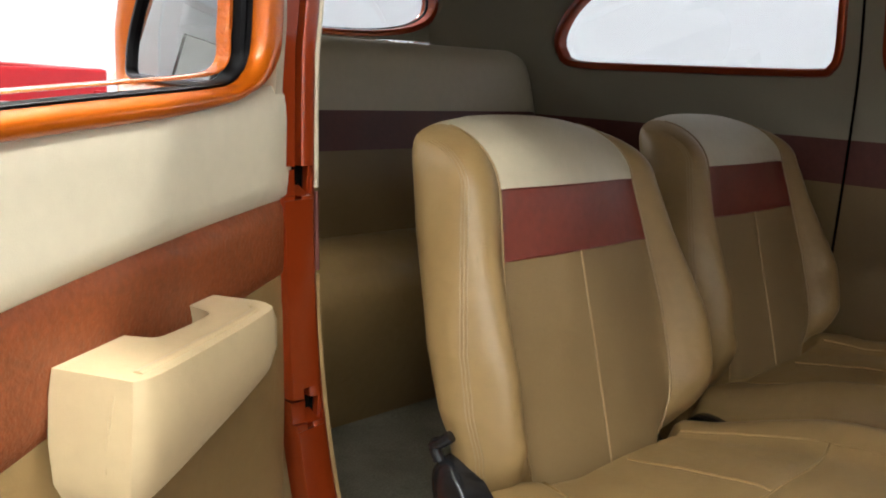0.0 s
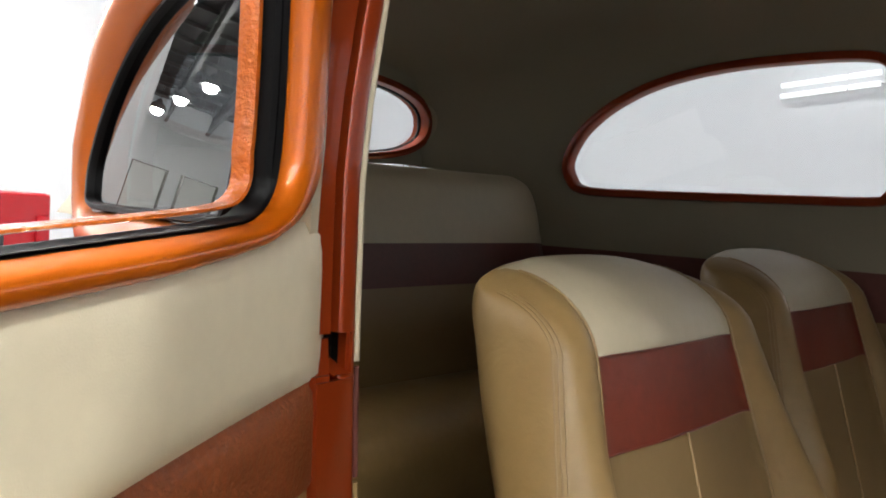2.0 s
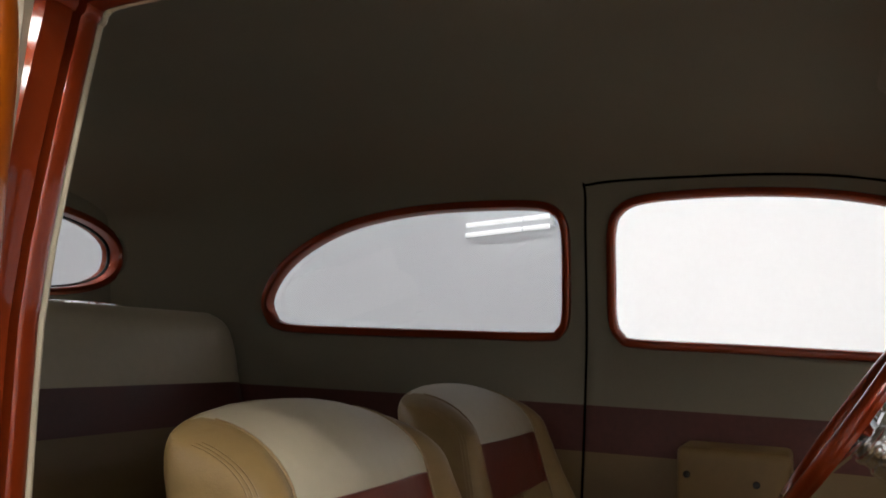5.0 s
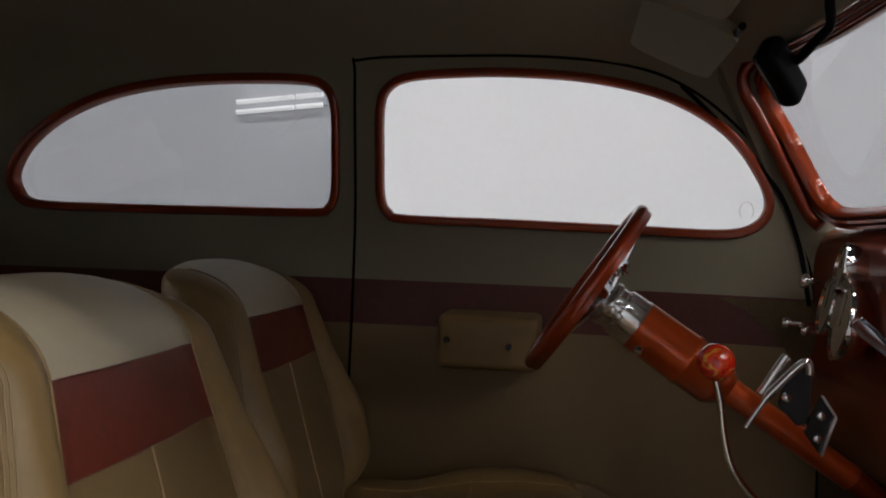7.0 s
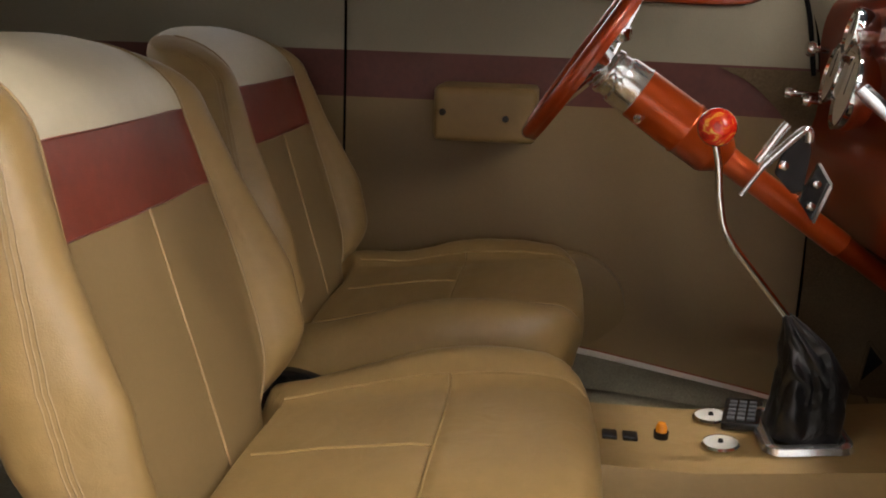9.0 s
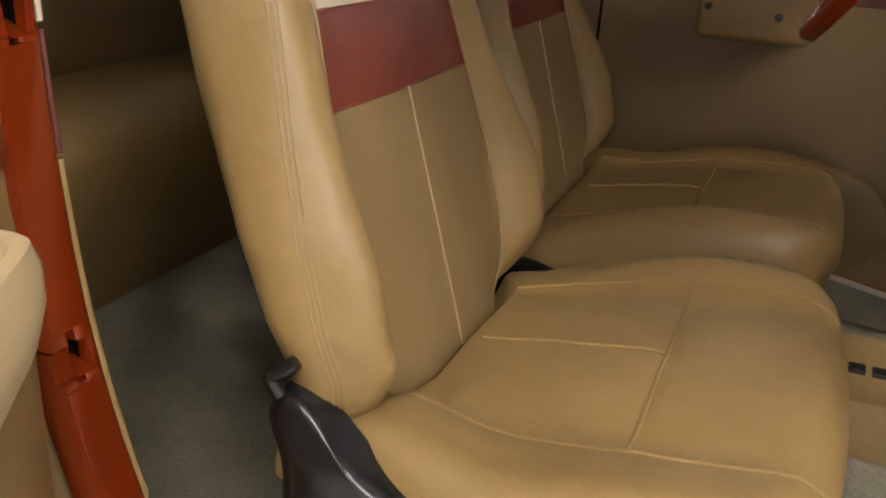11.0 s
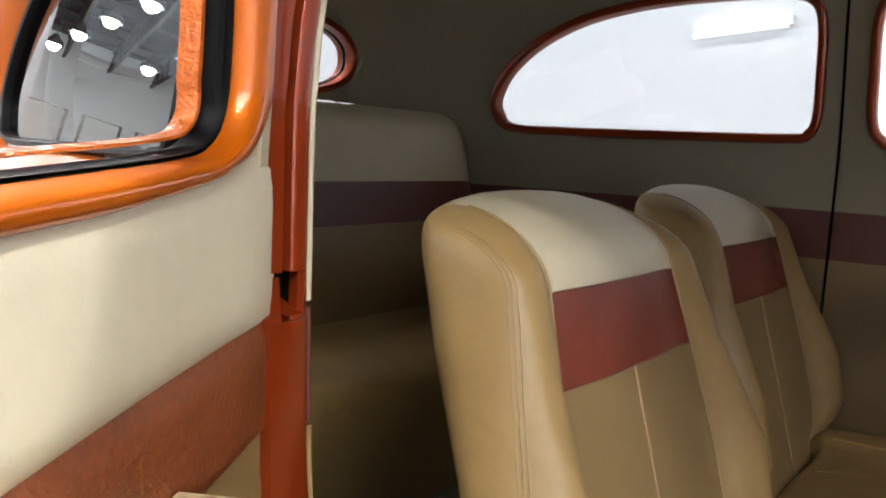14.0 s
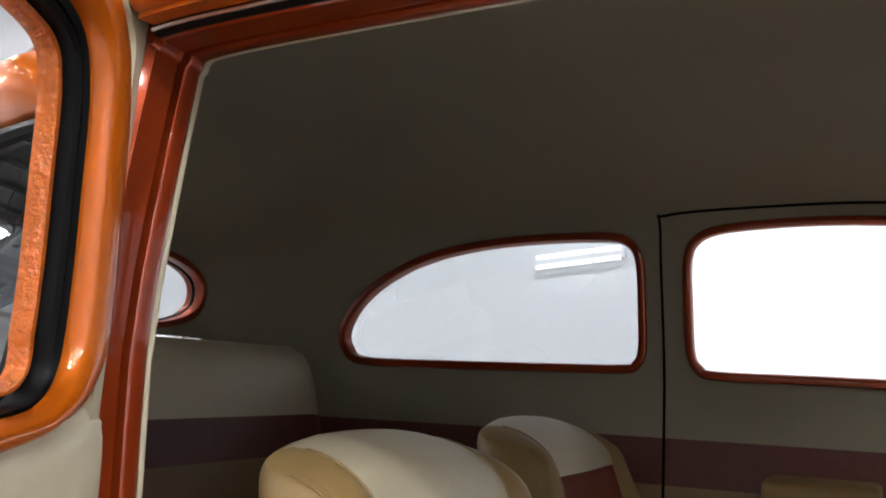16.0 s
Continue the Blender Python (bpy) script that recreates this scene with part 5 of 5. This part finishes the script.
lev = thing("gear_lever", (0.755, 0.03, 0.64), "chrome gear lever with a marbled red knob and black leather boot", "gear lever")
KN = Vector((0.606, -0.014, 1.046))
bm = bmesh.new()
lathe(bm, [(0.023 * math.sin(t), -0.023 * math.cos(t)) for t in np.linspace(0, math.pi, 15)], Matrix.Translation(KN), 26)
part("knob", bm, KNOB, lev, "marbled red resin knob")
bm = bmesh.new()
tube(bm, spline([KN - Vector((0, 0, 0.02)), (0.613, -0.010, 1.00), (0.620, -0.007, 0.955), (0.633, -0.004, 0.915), (0.672, 0.008, 0.867), (0.719, 0.02, 0.812), (0.745, 0.026, 0.78)], 8), 0.0044, 10)
part("lever", bm, CHROME, lev, "bent chrome lever")
bm = bmesh.new()
bc = on_console(0.759, 0.035)


def boot(i, j):
    t = j / 34
    a = 2 * math.pi * i / 72
    top = Vector((0.722, 0.021, 0.812))
    half = float(np.interp(t, [0, 0.06, 0.25, 0.5, 1], [0.006, 0.010, 0.027, 0.038, 0.044]))
    sq = (abs(math.cos(a)) ** 4 + abs(math.sin(a)) ** 4) ** (-0.25 * min(1.0, 1.6 * t))
    fold = math.sin(math.pi * min(1, t * 1.02)) ** 0.7
    p = Vector((math.cos(a) * 0.9, math.sin(a) * 0.9, t * 1.3 + 0.25 * math.sin(2 * a)))
    crease = abs(noise.noise(p * 1.9)) - 0.35 * abs(noise.noise(p * 3.1 + Vector((3, 1, 7))))
    r = half * sq + fold * (0.016 * crease - 0.001)
    k = float(np.interp(t, [0, 0.25, 0.5, 1], [0, 0.66, 1.05, 1.0]))
    x = top.x + (bc.x + 0.002 - top.x) * k
    y = top.y + (bc.y - top.y) * t
    z = top.z + (bc.z + 0.006 - top.z) * t
    return Vector((x + r * math.cos(a), y + r * 1.12 * math.sin(a), z + fold * 0.014 * noise.noise(p * 2.3)))


surface(bm, boot, 72, 34, True)
part("boot", bm, BLACK_LEATHER, lev, "creased black leather boot")
bm = bmesh.new()
trim = [(bc.x + sx * 0.035 + 0.012 * math.cos(radians(q)), bc.y + sy * 0.048 + 0.012 * math.sin(radians(q))) for sx, sy, q0 in ((1, 1, 0), (-1, 1, 90), (-1, -1, 180), (1, -1, 270)) for q in range(q0, q0 + 91, 18)]
sweep(bm, [Vector((x, y, con_top(x) + 0.002)) for x, y in trim], [(-0.009, 0.0), (-0.0085, 0.007), (-0.005, 0.010), (0.001, 0.0105), (0.006, 0.008), (0.009, 0.0)], True, (0, 0, 1))
ringp = part("boot_ring", bm, POLISHED, lev, "polished boot ring")
for sx in (-1, 1):
    for sy in (-1, 1):
        bm = bmesh.new()
        lathe(bm, [(0.004, 0.008), (0.003, 0.010), (0, 0.011)], axis((bc.x + sx * 0.043, bc.y + sy * 0.056, con_top(bc.x + sx * 0.043)), (0, 0, 1)), 10)
        part("screw", bm, STEEL, ringp)

# ---- dashboard ----
dash = thing("dashboard", (0.9, 0, 0.93), "glossy burnt orange painted dashboard with round chrome-rimmed gauges", "dashboard")
DPROF = [(0.93, 1.222), (0.895, 1.220), (0.870, 1.195), (0.862, 1.14), (0.868, 1.05), (0.862, 0.995), (0.842, 0.965), (0.836, 0.92), (0.846, 0.875), (0.868, 0.835), (0.905, 0.812)]
dp = [(p.x, p.z) for p in spline([(x, 0, z) for x, z in DPROF], 4)]
bm = bmesh.new()


def dash_f(i, j):
    y = -0.585 + 1.17 * i / 36
    x, z = dp[j]
    bow = 0.045 * (1 - (y / 0.585) ** 2)
    return Vector((x + bow, y, z))


surface(bm, dash_f, 36, len(dp) - 1)
part("panel", bm, PAINT_DARK, dash)


def gauge(y, z, r, x=0.852):
    b = 0.045 * (1 - (y / 0.585) ** 2)
    c = Vector((x, y, z))
    d = Vector((-1, 0.07, 0.20))
    mm = axis(c, d)
    bm = bmesh.new()
    lathe(bm, [(0.0, 0.004), (r * 0.88, 0.004)], mm, 34)
    g = part("gauge", bm, CREAM_DIAL, dash, "cream gauge face")
    bm = bmesh.new()
    lathe(bm, [(r * 0.80, -0.03), (r * 0.95, -0.012), (r, 0.0), (r * 0.98, 0.008), (r * 0.90, 0.009), (r * 0.86, 0.004)], mm, 34)
    part("bezel", bm, CHROME, g, "chrome bezel")
    bm = bmesh.new()
    prism(bm, [mm @ Vector(p) for p in ((-0.0015, -r * 0.1, 0.006), (0.0015, -r * 0.1, 0.006), (0.0006, r * 0.7, 0.006), (-0.0006, r * 0.7, 0.006))], mm.to_3x3() @ Vector((0, 0, 0.001)))
    part("needle", bm, BLACK, g)


gauge(0.471, 1.089, 0.052, 0.864)
gauge(0.383, 1.068, 0.064, 0.864)
gauge(0.393, 1.158, 0.038, 0.864)
for y, z, r, n in ((0.545, 1.126, 0.013, 0.030), (0.555, 1.048, 0.010, 0.056), (0.53, 1.040, 0.011, 0.030)):
    bm = bmesh.new()
    lathe(bm, [(0.006, -0.01), (0.006, n - 0.016), (r, n - 0.014), (r * 1.05, n - 0.006), (r * 0.8, n - 0.001), (0, n)], axis((0.860, y, z), (-1, -0.05, 0.06)), 16)
    part("dash_knob", bm, CHROME, dash, "chrome pull knob")
bm = bmesh.new()
prism(bm, [(0.855, 0.285, 1.083), (0.862, 0.235, 1.068), (0.872, 0.19, 1.045), (0.868, 0.20, 1.038), (0.852, 0.26, 1.058), (0.846, 0.29, 1.072)], (0.006, 0.004, 0.003))
part("vent_blade", bm, CHROME, dash, "chrome vent lever")

# column support and brake handle under the dash
br = thing("column_bracket", (0.80, 0.24, 0.92), "polished column drop bracket with a black plate under the dash", "bracket")
Y = 0.235


def bar(a, b, w, t, name, mat):
    a, b = Vector(a), Vector(b)
    bm = bmesh.new()
    sweep(bm, [a, b], [(-w / 2, -t / 2), (w / 2, -t / 2), (w / 2, t / 2), (-w / 2, t / 2)], False, (0, 1, 0))
    part(name, bm, mat, br)


def strap(name, pts, w, t, mat):
    bm = bmesh.new()
    sweep(bm, spline([Vector(p) for p in pts], 4), circle(w / 2, 12, t / w), False, (0, 1, 0))
    part(name, bm, mat, br)


strap("long_arm", [(0.776, Y, 1.004), (0.775, Y, 1.017), (0.769, Y, 1.021), (0.758, Y, 1.012), (0.735, Y, 0.987), (0.714, Y, 0.963)], 0.013, 0.016, POLISHED)
strap("outer_arm", [(0.747, Y + 0.012, 1.027), (0.738, Y + 0.012, 1.014), (0.725, Y + 0.012, 0.992), (0.712, Y + 0.012, 0.970)], 0.015, 0.012, POLISHED)
strap("arm_rod", [(0.718, Y - 0.003, 0.968), (0.703, Y - 0.003, 0.944), (0.690, Y - 0.003, 0.922)], 0.0085, 0.009, POLISHED)
bm = bmesh.new()
prism(bm, [(0.768, Y + 0.006, 1.014), (0.779, Y + 0.006, 1.008), (0.783, Y + 0.006, 0.990), (0.779, Y + 0.006, 0.932), (0.764, Y + 0.006, 0.926), (0.736, Y + 0.006, 0.955), (0.744, Y + 0.006, 0.985)], (0, 0.010, 0))
bmesh.ops.bevel(bm, geom=bm.edges[:], offset=0.002, segments=2, affect="EDGES")
part("plate", bm, BLACK, br)
bm = bmesh.new()
FOOT = [(0.794, Y, 0.974), (0.813, Y, 0.946), (0.795, Y, 0.888), (0.772, Y, 0.919)]
prism(bm, FOOT, (0, 0.010, 0))
part("foot_plate", bm, BLACK, br)
bar(Vector(FOOT[1]) - Vector((0, 0.003, 0)), Vector(FOOT[2]) - Vector((0, 0.003, 0)), 0.0045, 0.008, "foot_edge", POLISHED)
bar(Vector(FOOT[0]) - Vector((0, 0.003, 0)), Vector(FOOT[1]) - Vector((0, 0.003, 0)), 0.003, 0.008, "foot_edge", STEEL)
for x, z in ((0.745, 0.969), (0.793, 0.945), (0.789, 0.912)):
    bm = bmesh.new()
    lathe(bm, [(0.007, 0), (0.006, 0.006), (0.0, 0.009)], axis((x, Y - 0.002, z), (0, -1, 0)), 12)
    part("bolt", bm, CHROME, br)

# ---- pedal and door loudspeaker ----
ped = thing("accelerator_pedal", (1.02, 0.5, 0.5), "black rubber pedal pad in a tan frame", "pedal")
bm = bmesh.new()
PAD = [(0.994, 0.50, 0.622), (1.046, 0.50, 0.562), (1.030, 0.50, 0.47), (0.985, 0.50, 0.54)]
prism(bm, PAD, (0.004, 0.014, 0))
part("pad", bm, BLACK, ped)
for k in range(4):
    bm = bmesh.new()
    tube(bm, [PAD[k], PAD[(k + 1) % 4]], 0.0035, 6)
    part("rim", bm, DARK_CARPET, ped)
bm = bmesh.new()
tube(bm, [(1.02, 0.512, 0.54), (1.07, 0.525, 0.56)], 0.006, 8)
part("arm", bm, BLACK, ped)
dsp = thing("door_loudspeaker", (0.45, 0.62, 0.52), "round tan-covered loudspeaker panel low on the driver's door", "loudspeaker")
bm = bmesh.new()
lathe(bm, [(0.0, 0.004), (0.108, 0.004), (0.114, 0.002), (0.117, -0.012)], axis((0.455, side_y(0.455, 0.6) - 0.012, 0.61), (0, -1, -0.05)), 44)
part("cover", bm, TAN_PERF, dsp)

# ---- mirror and sun visors ----
mir = thing("rear_view_mirror", (0.72, 0.18, 1.42), "black plastic rear-view mirror on an arm from the windscreen header", "mirror")
a, b = Vector((0.684, 0.17, 1.461)), Vector((0.736, 0.23, 1.404))
mm = Matrix.Translation((a + b) / 2) @ (b - a).to_track_quat("X", "Z").to_matrix().to_4x4()
bm = bmesh.new()
box(bm, (-0.050, -0.020, -0.025), (0.054, 0.014, 0.025), 0.0165, 6, mm)
part("housing", bm, RUBBER, mir)
bm = bmesh.new()
box(bm, (-0.044, 0.013, -0.019), (0.048, 0.0155, 0.019), 0.002, 1, mm)
part("glass", bm, MIRROR_GLASS, mir, "mirror glass")
bm = bmesh.new()
sweep(bm, spline([(0.718, 0.203, 1.440), (0.735, 0.195, 1.449), (0.738, 0.165, 1.454), (0.752, 0.115, 1.474), (0.752, 0.108, 1.488), (0.750, 0.106, 1.51), (0.760, 0.104, 1.55)], 5), circle(0.007, 10), False)
part("arm", bm, RUBBER, mir)
bm = bmesh.new()
box(bm, (0.742, 0.085, 1.520), (0.80, 0.125, 1.562), 0.008)
part("mount", bm, BLACK, mir)
for y0, y1 in ((0.185, 0.515), (-0.22, 0.13)):
    vis = thing("sun_visor", (0.66, (y0 + y1) / 2, 1.56), "beige cloth-covered sun visor folded up against the headliner", "sun visor", "sun visors")
    bm = bmesh.new()
    mm = Matrix.Translation((0.590 if y0 > 0 else 0.558, (y0 + y1) / 2, 1.512 if y0 > 0 else 1.520)) @ Matrix.Rotation(radians(24), 4, "Y")
    hw, hl, rc = 0.074, (y1 - y0) / 2, 0.035
    rim = [(sx * (hw - rc) + rc * math.cos(q), sy * (hl - rc) + rc * math.sin(q)) for sx, sy, q0 in ((1, 1, 0), (-1, 1, 90), (-1, -1, 180), (1, -1, 270)) for q in (radians(q0 + 15 * n) for n in range(7))]
    prism(bm, [(u, v, -0.009) for u, v in rim], (0, 0, 0.018))
    bmesh.ops.bevel(bm, geom=[ed for ed in bm.edges if ed.calc_face_angle(0) > 0.9], offset=0.006, segments=3, affect="EDGES")
    bmesh.ops.transform(bm, matrix=mm, verts=bm.verts)
    part("pad", bm, CLOTH, vis)
    bm = bmesh.new()
    tube(bm, [mm @ Vector((0.066, -(y1 - y0) / 2 - 0.03, 0.0)), mm @ Vector((0.066, (y1 - y0) / 2 - 0.03, 0.0))], 0.006, 8)
    part("hinge_rod", bm, RUBBER, vis)

# ---- small wire loop in the corner of the driver's window ----
wire = thing("wire_loop", (0.76, 0.672, 1.225), "small thin wire loop in the corner of the driver's window", "wire")
bm = bmesh.new()
tube(bm, [(0.760 + 0.013 * math.cos(a), 0.672, 1.252 + 0.017 * math.sin(a)) for a in np.linspace(-0.9, 4.0, 22)], 0.0008, 6)
part("loop", bm, STEEL, wire)

# ---- lower body and wheels under the cabin ----
under = thing("car_underbody", (0, 0, 0), "orange lower body of the car standing on four black tyres", "car body", kind="structure")
for s in (-1, 1):
    bm = bmesh.new()
    surface(bm, lambda i, j: Vector((-1.05 + 0.1 * i, s * (side_y(-1.05 + 0.1 * i, 0.5, 0.066, s < 0) - 0.05 * (j / 4) ** 2), 0.53 - 0.075 * j)), 21, 4)
    part("rocker_panel", bm, PAINT, under)
    for x in (-0.78, 1.62):
        bm = bmesh.new()
        lathe(bm, [(0.0, -0.06), (0.19, -0.06), (0.215, -0.075), (0.29, -0.085), (0.335, -0.06), (0.335, 0.06), (0.29, 0.085), (0.2, 0.075), (0, 0.06)], axis((x, s * 0.62, 0.335), (0, 1, 0)), 36)
        wheel = part("wheel", bm, RUBBER, under, "black tyre")
        bm = bmesh.new()
        lathe(bm, [(0.0, 0.10), (0.05, 0.095), (0.12, 0.075), (0.19, 0.07), (0.20, 0.06)], axis((x, s * 0.62, 0.335), (0, s, 0)), 30)
        part("hubcap", bm, CHROME, wheel, "chrome hubcap")
        bm = bmesh.new()
        arc = [(x + 0.42 * math.cos(a), 0.36 + 0.40 * math.sin(a)) for a in np.linspace(0.05, math.pi - 0.05, 18)]
        surface(bm, lambda i, j: Vector((arc[i][0], s * (0.50 + 0.05 * j - 0.004 * j * j), arc[i][1] - 0.004 * j * j)), 17, 5)
        part("fender", bm, PAINT, under)
bm = bmesh.new()
box(bm, (-1.0, -0.42, 0.30), (1.9, 0.42, 0.44), 0.03)
part("chassis", bm, BLACK, under)
